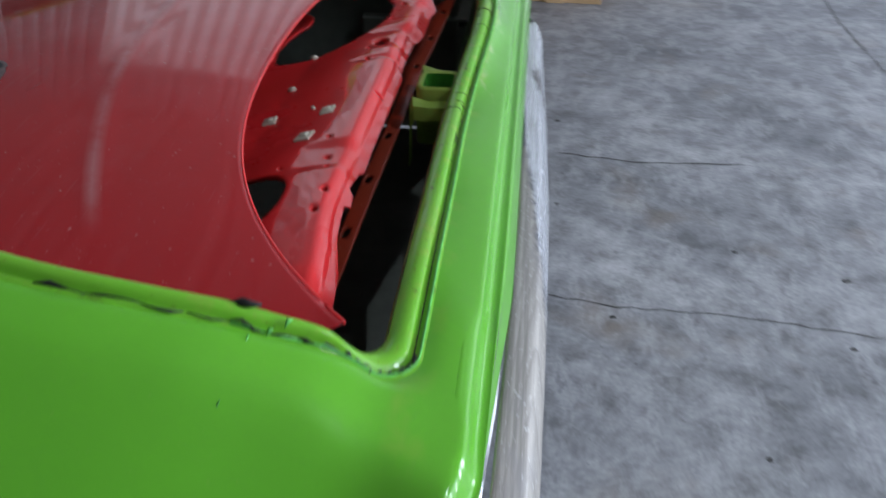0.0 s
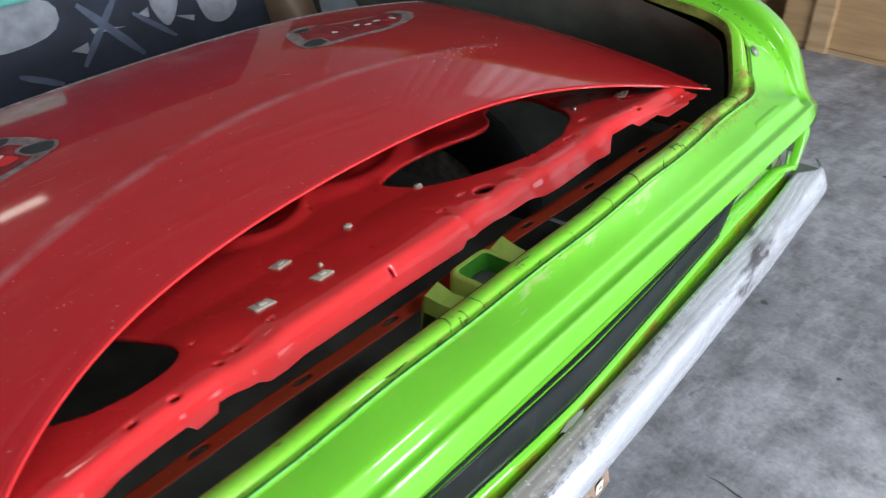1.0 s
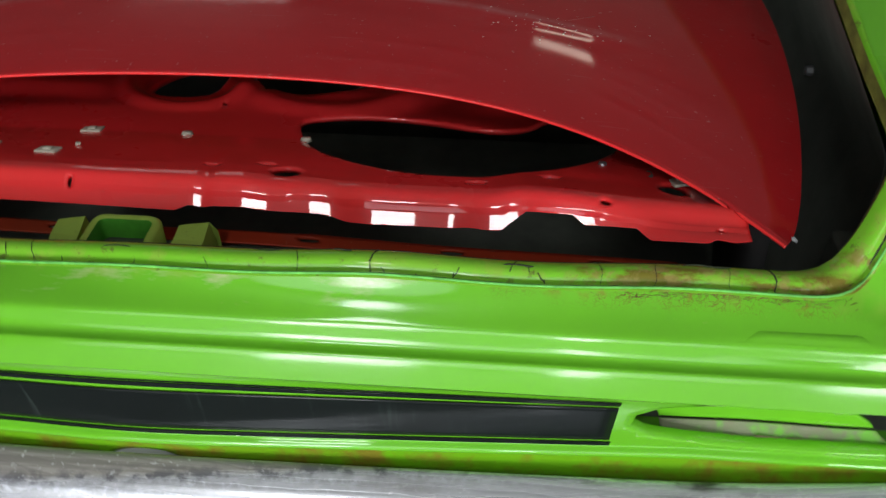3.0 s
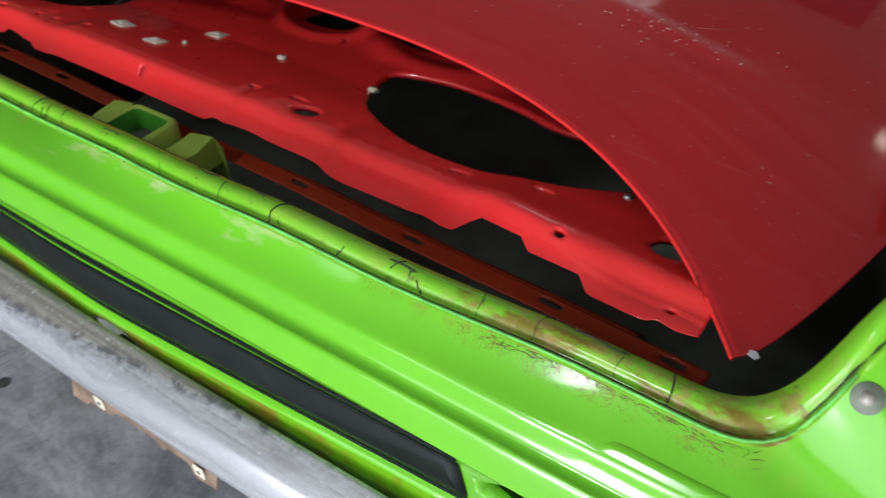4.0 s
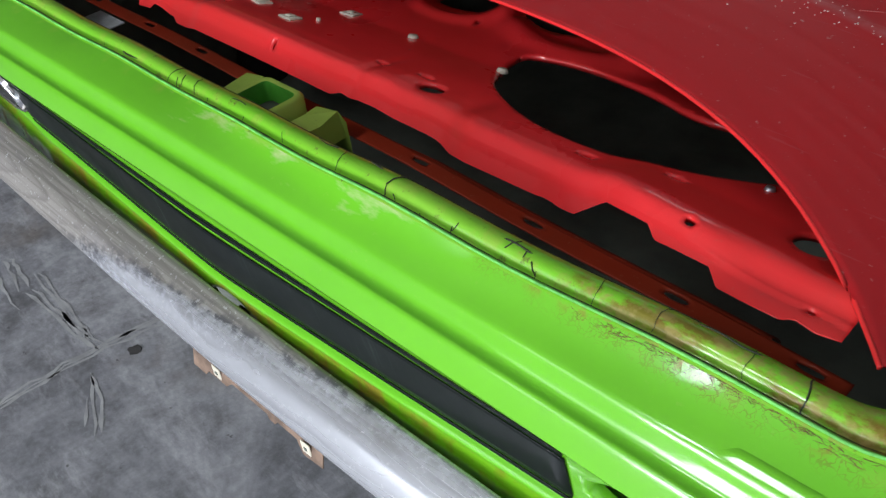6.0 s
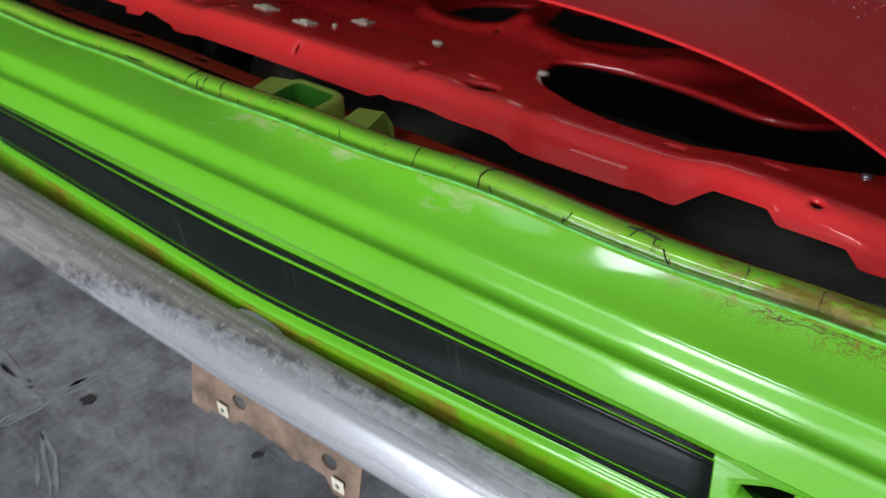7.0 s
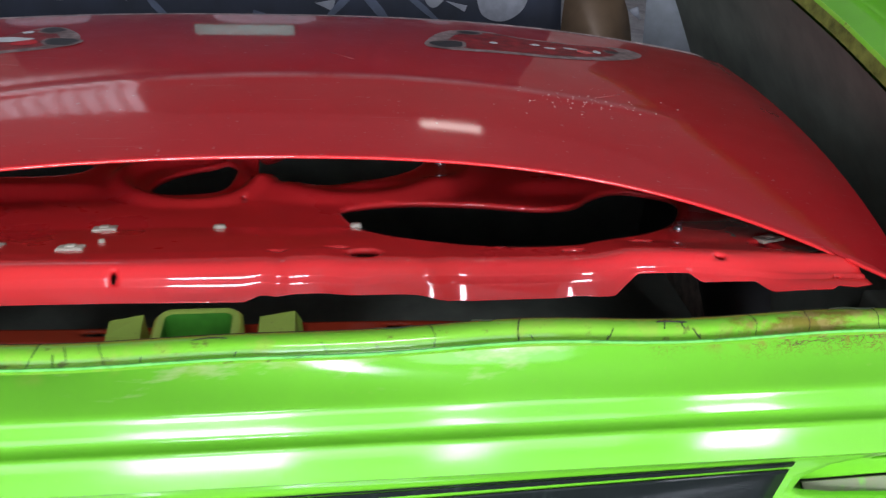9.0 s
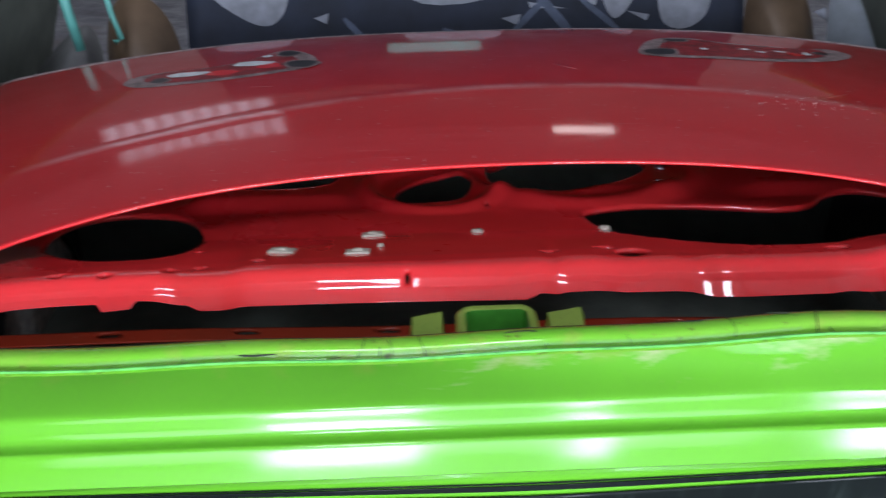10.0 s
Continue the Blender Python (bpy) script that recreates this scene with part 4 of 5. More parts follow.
# left tail lamp: chrome bezel round a red lens
def frame_ring(outer, width, y0, y1):
    bm = bmesh.new()
    n = len(outer)
    cx, cz = sum(p[0] for p in outer) / n, sum(p[1] for p in outer) / n
    inner = []
    for i, (x, z) in enumerate(outer):
        (xa, za), (xb, zb) = outer[i - 1], outer[(i + 1) % n]
        tx, tz = xb - xa, zb - za
        L = math.hypot(tx, tz)
        nx, nz = -tz / L, tx / L
        if (cx - x) * nx + (cz - z) * nz < 0:
            nx, nz = -nx, -nz
        inner.append((x + nx * width, z + nz * width))
    mid = [((a[0] + b[0]) / 2, (a[1] + b[1]) / 2) for a, b in zip(outer, inner)]
    loops = [[bm.verts.new((x, y + wrap(x) + tail_y(z) - Y_TAIL, z)) for x, z in ring] for ring, y in ((outer, y1), (outer, y0 + 0.003), (mid, y0), (inner, y0 + 0.003), (inner, y1))]
    for a, b in zip(loops, loops[1:]):
        for i in range(n):
            j = (i + 1) % n
            bm.faces.new((a[i], a[j], b[j], b[i]))
    return bm


BRIGHT_CHROME = plain("bright_chrome", (0.82, 0.82, 0.84), 0.10, 1.0, 0.05, 20, 0.02)
tail_lamp = thing("tail_lamp", "red tail lamp with a bright chrome bezel", "tail lamp", CAR)
grown = [(-0.532, -0.0815), (-0.925, -0.0815), (-0.942, -0.093), (-0.902, -0.168), (-0.888, -0.179), (-0.506, -0.179)]
part("bezel", frame_ring([tuple(p) for p in rounded(grown, 2)], 0.011, -0.088, -0.060), BRIGHT_CHROME, tail_lamp, "chrome bezel")
part("lens", prism([(x, z) for x, z in [tuple(p) for p in rounded(grown, 2)]], 0.012, Matrix(((0.97, 0, 0, -0.021), (0.0, -0.25, 1, -0.075), (0, 0.9, 0, -0.013), (0, 0, 0, 1)))), LENS, tail_lamp)

# Green darkened to put the socket's inner shade into the colour.
LINING = plain("shaded_green_lining", (0.05, 0.26, 0.02), 0.5, 0, 0.3, 30)
# latch bracket welded behind the lip
latch = part("latch_bracket", bmesh.new(), GREEN_OLIVE, car, "olive green folded steel latch bracket")


def round_rect(x0, x1, y0, y1, r, n=5):
    pts = []
    for cx, cy, a0 in ((x1 - r, y1 - r, 0), (x0 + r, y1 - r, 90), (x0 + r, y0 + r, 180), (x1 - r, y0 + r, 270)):
        pts += [(cx + r * math.cos(radians(a0 + 90 * k / n)), cy + r * math.sin(radians(a0 + 90 * k / n))) for k in range(n + 1)]
    return pts


def ring_rows(rings):
    bm = bmesh.new()
    loops = [[bm.verts.new((x, y, z)) for x, y in ring] for ring, z in rings]
    for a, b in zip(loops, loops[1:]):
        for k in range(len(a)):
            j = (k + 1) % len(a)
            bm.faces.new((a[k], a[j], b[j], b[k]))
    return bm


_o, _m, _i = (round_rect(-0.047 + g, 0.033 - g, 0.028 + g, 0.094 - g, 0.016 - g * 0.8) for g in (0.0, 0.005, 0.0095))
part("latch_socket", ring_rows(((_o, -0.10), (_o, -0.010), (_m, -0.005), (_i, -0.0075))), GREEN_OLIVE, latch, "olive rim of the latch socket")
part("socket_lining", ring_rows(((_i, -0.0075), (_i, -0.034))), LINING, latch, "inside of the latch socket, in a green darkened for shade")
# The dark tone of this floor paints the shade at the bottom.
part("socket_floor", box(-0.0375, 0.0235, 0.0375, 0.0845, -0.040, -0.034), DARK, latch)
# folded wings on both sides of the socket
for x0, x1, lean in ((-0.084, -0.054, -0.006), (0.041, 0.074, 0.006)):
    rows = [[(x0 - 0.004, 0.026, -0.040), (x0, 0.03, -0.022), (x1, 0.03, -0.022), (x1 + 0.003, 0.03, -0.05)],
            [(x0 + lean - 0.004, 0.07, -0.040), (x0 + lean, 0.07, -0.020), (x1 + lean, 0.07, -0.022), (x1 + lean + 0.003, 0.07, -0.05)],
            [(x0 + lean - 0.004, 0.090, -0.040), (x0 + lean, 0.092, -0.018), (x1 + lean, 0.096, -0.015), (x1 + lean + 0.003, 0.095, -0.05)],
            [(x0 + lean - 0.004, 0.095, -0.05), (x0 + lean, 0.097, -0.03), (x1 + lean * 2, 0.101, -0.03), (x1 + lean + 0.003, 0.10, -0.05)],
            [(x0 - 0.004, 0.10, -0.12), (x0, 0.10, -0.12), (x1 + lean * 3, 0.10, -0.12), (x1 + lean + 0.003, 0.10, -0.12)]]
    solid(part("latch_wing", sheet(rows), GREEN_OLIVE, latch, smooth=False), 0.002)

# rear wheels under the quarters
for sx, ground in ((-1, -0.800), (1, -0.869)):
    rows = []
    for a in steps(0, 2 * math.pi, 40):
        c, d = math.cos(a), math.sin(a)
        rows.append([(sx * (0.86 + px), 0.78 + r * c, ground + 0.315 + r * d) for px, r in ((-0.07, 0.20), (-0.08, 0.24), (-0.075, 0.30), (-0.06, 0.315), (0.06, 0.315), (0.075, 0.30), (0.08, 0.24), (0.07, 0.20))])
    wheel = part("wheel", sheet(rows), RUBBER, car, "black rubber tyre")
    hub = bmesh.new()
    bmesh.ops.create_cone(hub, cap_ends=True, segments=32, radius1=0.2, radius2=0.2, depth=0.12, matrix=Matrix.Translation((sx * 0.86, 0.78, ground + 0.315)) @ Matrix.Rotation(radians(90), 4, "Y"))
    part("rim", hub, GREYMETAL, wheel, "grey steel rim")

# trunk well behind the lip
well = thing("trunk_well", "black undercoated trunk well under the opening", "trunk well", CAR)
rows = []
half, yr, r, zr, off = RAILS[0]
for drop, wide in ((0.0, 0.0), (0.10, 0.155), (0.46, 0.06)):
    rows.append([(x * (1 - 0.03 * ease(0.3, 1.3, y)) * (1 + wide), y - 0.008 * (drop > 0), (side_height(y, yr, zr, off, 0.055, float(x < 0)) - 0.004 if drop == 0 else -drop)) for x, y in u_line(half, yr, r)])
part("well_wall", sheet(rows), DARK, well)
# Unseen dark wall added so that the frame's holes look dark.
part("well_dark_screen", box(-0.82, 0.82, 0.98, 1.0, -0.46, -0.06), DARK, well)
part("well_floor", box(-0.82, 0.82, 0.03, 1.9, -0.50, -0.46), DARK, well)

# ---- bumper ----
bumper = thing("rear_bumper", "dulled chrome rear bumper bar with streaks and pitting", "bumper", CAR)
BAR = [(-0.084, -0.262), (-0.0785, -0.216), (-0.0765, -0.2095), (-0.0785, -0.2065), (-0.086, -0.2085), (-0.110, -0.2195), (-0.1165, -0.2245), (-0.121, -0.232), (-0.131, -0.254), (-0.132, -0.264), (-0.126, -0.272), (-0.112, -0.278), (-0.085, -0.282)]
rows = []
for x in steps(-0.982, 0.982, 110):
    e = ease(0.84, 0.985, abs(x))
    end = ease(0.955, 0.982, abs(x))
    bow = 0.016 * (min(abs(x), 0.84) / 0.84) ** 1.6 + 0.003
    rows.append([(x, y + bow + 0.026 * e * (0.15 if y < -0.1 else 1.0) + (0.020 * end if y < -0.1 else 0), z + 0.020 * ease(0.6, 0.98, abs(x))) for y, z in BAR])
    # the rolled top edge is cut back at the ends, where the bar is open
    back = 0.97 * ease(0.86, 0.945, abs(x))
    q = rows[-1][5]
    rows[-1][:5] = [(px, py + (q[1] - py) * back, pz + (q[2] - pz) * back) for px, py, pz in rows[-1][:5]]
ob = part("face_bar", sheet(rows), CHROME, bumper, "pitted chrome face bar")
solid(subdivided(ob), 0.003)
# Dark blocks added in place of the shade inside the bar's open ends.
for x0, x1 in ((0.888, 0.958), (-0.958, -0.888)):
    part("end_shade_block", box(x0, x1, -0.086, -0.040, -0.270, -0.204, 0.006), DARK, bumper, "dark block added for the shade in the open bar end")
HOLES_BR = [oval(-0.058, -0.028, 0.014, 0.011, 16), oval(0.100, -0.030, 0.014, 0.011, 16), oval(-0.086, -0.052, 0.0035, 0.0035, 8), oval(0.118, -0.052, 0.0035, 0.0035, 8)]


def bracket_place(x, v):
    return (x, -0.060 + 0.25 * v, -0.364 + v)


bm = pierced(steps(-0.150, 0.150, 100), steps(-0.074, 0.0, 25), HOLES_BR + [[(-0.151, -0.0755), (0.151, -0.0755), (0.151, -0.064), (0.110, -0.068), (0.096, -0.052), (0.052, -0.052), (0.048, -0.058), (0.036, -0.058), (0.032, -0.052), (-0.052, -0.052), (-0.066, -0.064), (-0.112, -0.064), (-0.120, -0.0755)]], bracket_place, (0, 0.003, 0))
ob = part("plate_bracket", bm, RUST, bumper, "rusty number plate bracket", False)
solid(ob, 0.002)
part("bracket_flange", box(-0.150, 0.150, -0.060, -0.030, -0.366, -0.3635, 0.001, 1), RUST, bumper, "rusty folded bracket flange")
part("bracket_arm", box(-0.02, 0.05, -0.058, -0.040, -0.40, -0.27, 0.002), RUST, bumper, "rusty steel arm")
for x, v in ((-0.086, -0.052), (0.118, -0.052)):
    q = bracket_place(x, v)
    bm = box(q[0] - 0.0095, q[0] + 0.0095, q[1] - 0.0045, q[1] - 0.0022, q[2] - 0.011, q[2] + 0.011, 0.0012)
    nut_clip = part("bracket_nut", bm, CLIP, ob, "pale square clip nut")
    part("nut_hole", prism(oval(0, 0, 0.0035, 0.0035, 12), 0.0008, Matrix(((1, 0, 0, q[0]), (0, 0, 1, q[1] - 0.0053), (0, 1, 0, q[2]), (0, 0, 0, 1)))), DARK, nut_clip, "dark bolt hole", False)

# ---- red trunk lid of another car, laid over the opening ----
lid = thing("red_trunk_lid", "dusty red trunk lid from another car resting over the opening", "trunk lid", CAR)


def lid_front(x):
    return 0.303 + 0.017 * x - 0.128 * x * x - 0.781 * x ** 4, 0.054 + 0.008 * x - 0.093 * x * x - 0.023 * x ** 4


def lid_point(u, v):
    xf = (0.688 if u > 0 else 0.672) * u + 0.005
    yf, zf = lid_front(xf)
    yb = 0.890 - 0.085 * abs(u) ** 2.2 + 0.01 * u
    zb = 0.056 - 0.036 * abs(u) ** 3
    x = xf + (0.76 * u - xf) * v + 0.050 * u * abs(u) ** 3 * max(0.0, math.sin(math.pi * v)) ** 0.6
    y = yf + (yb - yf) * v
    z = zf + (zb - zf) * v + 0.024 * (1 - 0.85 * abs(u) ** 3) * math.sin(math.pi * v) ** 0.9
    ridge = 0.0013 * math.exp(-((y - (0.508 - 0.33 * (x - 0.1) ** 2)) / 0.010) ** 2) * (1 - ease(0.5, 0.62, abs(x)))
    roll = -0.02 * ease(0.94, 1.0, v) - 0.004 * ease(0.95, 1.0, abs(u)) * (v > 0.02)
    return x, y, z + ridge + roll


us = [math.sin(a) for a in steps(-math.pi / 2, math.pi / 2, 64)]
ob = part("outer_skin", sheet([[lid_point(u, v) for u in us] for v in steps(0, 1, 48)]), RED, lid, "dusty, scratched red outer skin")
solid(subdivided(ob), 0.0022)
hem = [lid_point(u, 0) for u in us]
# The brighter red along the fold paints the edge's highlight.
part("hem", tube([(x, y, z - 0.0015) for x, y, z in hem], 0.0022, 6), RED_INNER, lid, "folded edge with its highlight put into a brighter red")

# inner frame of the lid: flange, rounded ridge and pierced shelf
PY = [0.1195, 0.1200, 0.1240, 0.1300, 0.1357, 0.1420, 0.1475, 0.1510, 0.155, 0.165, 0.185, 0.25, 0.30, 0.40, 0.55, 0.66]
PZ = [-0.0275, -0.0255, -0.0235, -0.0160, -0.0095, -0.0031, 0.0020, 0.0042, 0.0050, 0.0042, -0.0005, -0.02, -0.036, -0.052, -0.074, -0.085]
# line of the flange's lower edge along x, with its tabs and steps
FLANGE_X = [-0.62, -0.56, -0.50, -0.415, -0.409, -0.381, -0.375, -0.323, -0.311, -0.2, 0.03, 0.045, 0.13, 0.212, 0.232, 0.36, 0.402, 0.428, 0.478, 0.490, 0.545, 0.560, 0.618, 0.625, 0.645, 0.662]
FLANGE_V = [0.128, 0.128, 0.133, 0.132, 0.126, 0.128, 0.134, 0.132, 0.1275, 0.1265, 0.1250, 0.1295, 0.1300, 0.1290, 0.1265, 0.1275, 0.1240, 0.1375, 0.1385, 0.1320, 0.1350, 0.1265, 0.1270, 0.1305, 0.1285, 0.1305]


def ridge_shift(x):
    """How far the ridge bends towards the rear at its ends."""
    a = abs(x)
    return -0.022 * ease(0.40, 0.62, a) - 0.010 * ease(0.20, 0.26, x) * (1 - ease(0.38, 0.43, x))


def embossed(x, y):
    """Raised rolls pressed round the small and the upper hole of the shelf."""
    h = 0.0
    for cx, cy, a, b, roll in ((-0.055, 0.487, 0.098, 0.098, 0.012), (0.150, 0.53, 0.165, 0.135, 0.012)):
        d = math.hypot((x - cx) / a, (y - cy) / b)
        h += roll * math.exp(-((d - 1.0) / 0.14) ** 2)
    return h


def frame_place(x, v):
    if v < 0.1475:
        edge = float(np.interp(x, FLANGE_X, FLANGE_V))
        v = edge + (v - 0.1195) * (0.1475 - edge) / (0.1475 - 0.1195)
    near = 1 - ease(0.17, 0.24, v)
    lift = (1 - ease(0.155, 0.205, v)) * ease(0.34, 0.47, x)
    y = v + ridge_shift(x) * near - 0.018 * lift
    z = 0.004 + (1.03 + 0.14 * ease(0.20, 0.23, x) * (1 - ease(0.345, 0.375, x))) * (v - 0.151) if v < 0.140 else float(np.interp(v, PY, PZ))
    step = ease(0.40, 0.445, y) * (ease(-0.42, -0.36, x) * (1 - ease(-0.20, -0.13, x)) + ease(0.03, 0.08, x) * (1 - ease(0.24, 0.3, x)) + 0.8 * ease(0.33, 0.4, x))
    z += 0.012 * step + embossed(x, y) * ease(0.36, 0.42, y)
    z += 0.014 * lift - 0.016 * near * ease(0.575, 0.66, -x)
    z -= 0.010 * (1 - lift) * near * ease(0.575, 0.66, x)
    # shallow dents pressed along the ridge
    z -= 0.004 * near * (ease(0.10, 0.14, x) * (1 - ease(0.2, 0.25, x)) + ease(-0.36, -0.33, x) * (1 - ease(-0.29, -0.26, x)))
    z -= 0.0022 * near * (math.exp(-((x - 0.062) / 0.008) ** 2) + math.exp(-((x - 0.215) / 0.016) ** 2))
    z -= 0.010 * ease(0.50, 0.60, x) * math.exp(-((v - 0.150) / 0.012) ** 2)
    flat = ease(0.54, 0.60, x) * (1 - ease(0.12, 0.147, v))
    z += 0.012 * flat
    y -= 0.011 * flat
    z += 0.0007 * math.sin(17 * x + 30 * v)
    return x, y, z


V_RIGHT = [(0.118, 0.352), (0.172, 0.238), (0.284, 0.193), (0.41, 0.195), (0.50, 0.24), (0.56, 0.33), (0.575, 0.40), (0.478, 0.425), (0.415, 0.343), (0.275, 0.389), (0.15, 0.375)]
V_SMALL = [(-0.118, 0.425), (-0.11, 0.50), (-0.045, 0.562), (0.0, 0.515), (-0.008, 0.43)]
V_UPPER = [(0.022, 0.60), (0.016, 0.50), (0.06, 0.435), (0.13, 0.425), (0.25, 0.49), (0.262, 0.60)]
V_LEFT = [(-0.55, 0.30), (-0.47, 0.208), (-0.35, 0.206), (-0.332, 0.296), (-0.385, 0.412), (-0.52, 0.42)]
V_LEFT2 = [(-0.36, 0.47), (-0.35, 0.54), (-0.19, 0.56), (-0.2, 0.475)]
HOLES = [[tuple(p) for p in rounded(v, 3)] for v in (V_RIGHT, V_SMALL, V_UPPER, V_LEFT, V_LEFT2)]
HOLES += [oval(0.150, 0.178, 0.0190, 0.0135), oval(0.594, 0.196, 0.018, 0.013), oval(-0.094, 0.1425, 0.004, 0.0075, 12)]
HOLES += [oval(x, y, a, b, 12) for x, y, a, b in ((0.123, 0.196, 0.012, 0.004), (0.06, 0.186, 0.009, 0.004), (-0.255, 0.182, 0.007, 0.004), (-0.315, 0.172, 0.006, 0.005), (-0.345, 0.166, 0.006, 0.005), (0.37, 0.180, 0.012, 0.004), (0.455, 0.196, 0.013, 0.004), (0.512, 0.152, 0.007, 0.005), (-0.41, 0.155, 0.008, 0.005), (-0.46, 0.160, 0.008, 0.005), (0.632, 0.135, 0.005, 0.004), (-0.33, 0.232, 0.005, 0.004), (0.01, 0.40, 0.005, 0.004))]
vs = [0.1195, 0.1200, 0.122] + steps(0.1240, 0.1475, 8) + [0.149, 0.1510, 0.153] + steps(0.155, 0.26, 34) + steps(0.26, 0.66, 66)[1:]
bm = pierced(steps(-0.615, 0.662, 360), vs, HOLES, frame_place, (0, 0.001, -0.006))
ob = part("inner_frame", bm, RED_INNER, lid, "glossy red pressed inner frame with holes")
solid(ob, 0.0014)


def clip_part(x, v, size, kind, turn=0):
    px, py, pz = frame_place(x, v)
    m = Matrix.Translation((px, py, pz)) @ Euler((-0.3, 0, radians(turn))).to_matrix().to_4x4()
    if kind == "square":
        bm = box(-size * 1.25, size * 1.25, -size, size, 0, 0.004, 0.0015)
        box(-size * 0.5, size * 0.5, -size * 0.5, size * 0.5, 0.003, 0.006, 0.001, 1, bm)
    else:
        bm = bmesh.new()
        bmesh.ops.create_cone(bm, cap_ends=True, segments=12, radius1=size, radius2=size * 0.75, depth=0.005, matrix=Matrix.Translation((0, 0, 0.0025)))
    bm.transform(m)
    return part("clip", bm, CLIP if kind != "steel" else STEEL, lid, "ivory nylon clip" if kind != "steel" else "zinc plated stud")


for x, v, size, kind, turn in ((-0.137, 0.300, 0.0105, "square", 5), (-0.149, 0.208, 0.0105, "square", 0), (-0.235, 0.222, 0.0115, "square", -8), (-0.01, 0.298, 0.0085, "round", 0), (0.146, 0.298, 0.008, "round", 0), (-0.125, 0.235, 0.004, "round", 0), (0.609, 0.212, 0.012, "square", 15), (-0.012, 0.585, 0.009, "steel", 0), (0.277, 0.54, 0.009, "steel", 0), (0.52, 0.247, 0.006, "steel", 0)):
    clip_part(x, v, size, kind, turn)

for pts in (((0.545, 0.150), (0.560, 0.163), (0.574, 0.168)), ((0.548, 0.166), (0.566, 0.154)), ((0.533, 0.140), (0.552, 0.137)), ((0.470, 0.146), (0.492, 0.1465)), ((0.30, 0.180), (0.325, 0.186), (0.345, 0.184))):
    part("scratch", tube([(p[0], p[1], p[2] + 0.0003) for p in (frame_place(x, v) for x, v in pts)], 0.0005, 4), CLIP, lid, "pale scratch in the red paint")
for x, v, a, b in ((0.573, 0.225, 0.004, 0.012), (0.035, 0.250, 0.0015, 0.0015)):
    p = frame_place(x, v)
    part("dark_slot", prism(oval(0, 0, a, b, 14), 0.0008, Matrix.Translation((p[0], p[1], p[2] + 0.0006)) @ Euler((radians(-14), 0, 0)).to_matrix().to_4x4()), DARK, lid, "dark slot in the frame", False)

# unseen inner panel, added to block light under the lid from its far edge
rows = []
for k in range(9):
    t = k / 8
    row = []
    for u in us[3:-3]:
        x, y, z = lid_point(u, 0.955)
        q = (0.88 * x, 0.655, -0.084)
        row.append((x + (q[0] - x) * t, y + (q[1] - y) * t, z - 0.006 + (q[2] - z + 0.006) * t))
    rows.append(row)
part("inner_closing_panel", sheet(rows), RED_RAIL, lid, "unseen dull red panel added to keep light out at the far edge")

# bare patches on the lid where two mouldings were torn off
def on_lid(x, y):
    lo, hi = 0.0, 1.0
    u = (x - 0.005) / 0.695
    for _ in range(24):
        mid = (lo + hi) / 2
        lo, hi = (mid, hi) if lid_point(u, mid)[1] < y else (lo, mid)
    return lid_point(u, lo)


def patch(name, outline, mat, lift, label):
    """A thin flake of material lying on the lid's skin."""
    bm = bmesh.new()
    pts = [tuple(p) for p in rounded(outline, 2)]
    cx, cy = sum(p[0] for p in pts) / len(pts), sum(p[1] for p in pts) / len(pts)
    def place(x, y):
        q = on_lid(x, y)
        return (q[0], q[1], q[2] + lift)
    rings = [[bm.verts.new(place(cx + (x - cx) * s, cy + (y - cy) * s)) for x, y in pts] for s in (1.0, 0.6)]
    mid = bm.verts.new(place(cx, cy))
    n = len(pts)
    for i in range(n):
        j = (i + 1) % n
        bm.faces.new((rings[0][i], rings[0][j], rings[1][j], rings[1][i]))
        bm.faces.new((rings[1][i], rings[1][j], mid))
    return part(name, bm, mat, lid, label)


def shrunk(outline, share):
    cx, cy = sum(p[0] for p in outline) / len(outline), sum(p[1] for p in outline) / len(outline)
    return [(cx + (x - cx) * share, cy + (y - cy) * share) for x, y in outline]


def blob(x, y, a, b, seed=0):
    return [(x + a * (1 + 0.22 * math.sin(3 * t + seed)) * math.cos(t), y + b * (1 + 0.22 * math.cos(2 * t + seed)) * math.sin(t)) for t in steps(0, 2 * math.pi, 9)[:-1]]


SCAR_L = [(-0.482, 0.635), (-0.463, 0.670), (-0.416, 0.673), (-0.364, 0.671), (-0.31, 0.690), (-0.284, 0.733), (-0.249, 0.748), (-0.208, 0.673), (-0.222, 0.626), (-0.27, 0.611), (-0.336, 0.598), (-0.404, 0.598), (-0.455, 0.604)]
SCAR_R = [(0.250, 0.668), (0.285, 0.755), (0.345, 0.770), (0.385, 0.737), (0.448, 0.727), (0.50, 0.727), (0.55, 0.745), (0.574, 0.708), (0.525, 0.655), (0.438, 0.628), (0.355, 0.632), (0.297, 0.631), (0.252, 0.642)]
WORN = plain("grey_worn_paint", (0.22, 0.165, 0.16), 0.6, 0, 0.5, 60)
WHITE_SCRAP = plain("pale_adhesive", (0.62, 0.66, 0.66), 0.5, 0, 0.2, 50)
DUSTY_RED = plain("dusty_red_crease", (0.30, 0.06, 0.06), 0.45, 0, 0.4, 30)
RED_CHIP = plain("raw_red_paint", (0.22, 0.010, 0.014), 0.5, 0, 0.5, 60)
for scar in (SCAR_L, SCAR_R):
    patch("bare_patch", scar, WORN, 0.0005, "grey sanded patch on the red paint")
    patch("red_remnant", shrunk(scar, 0.80), RED_CHIP, 0.0009, "red paint left inside the sanded patch")
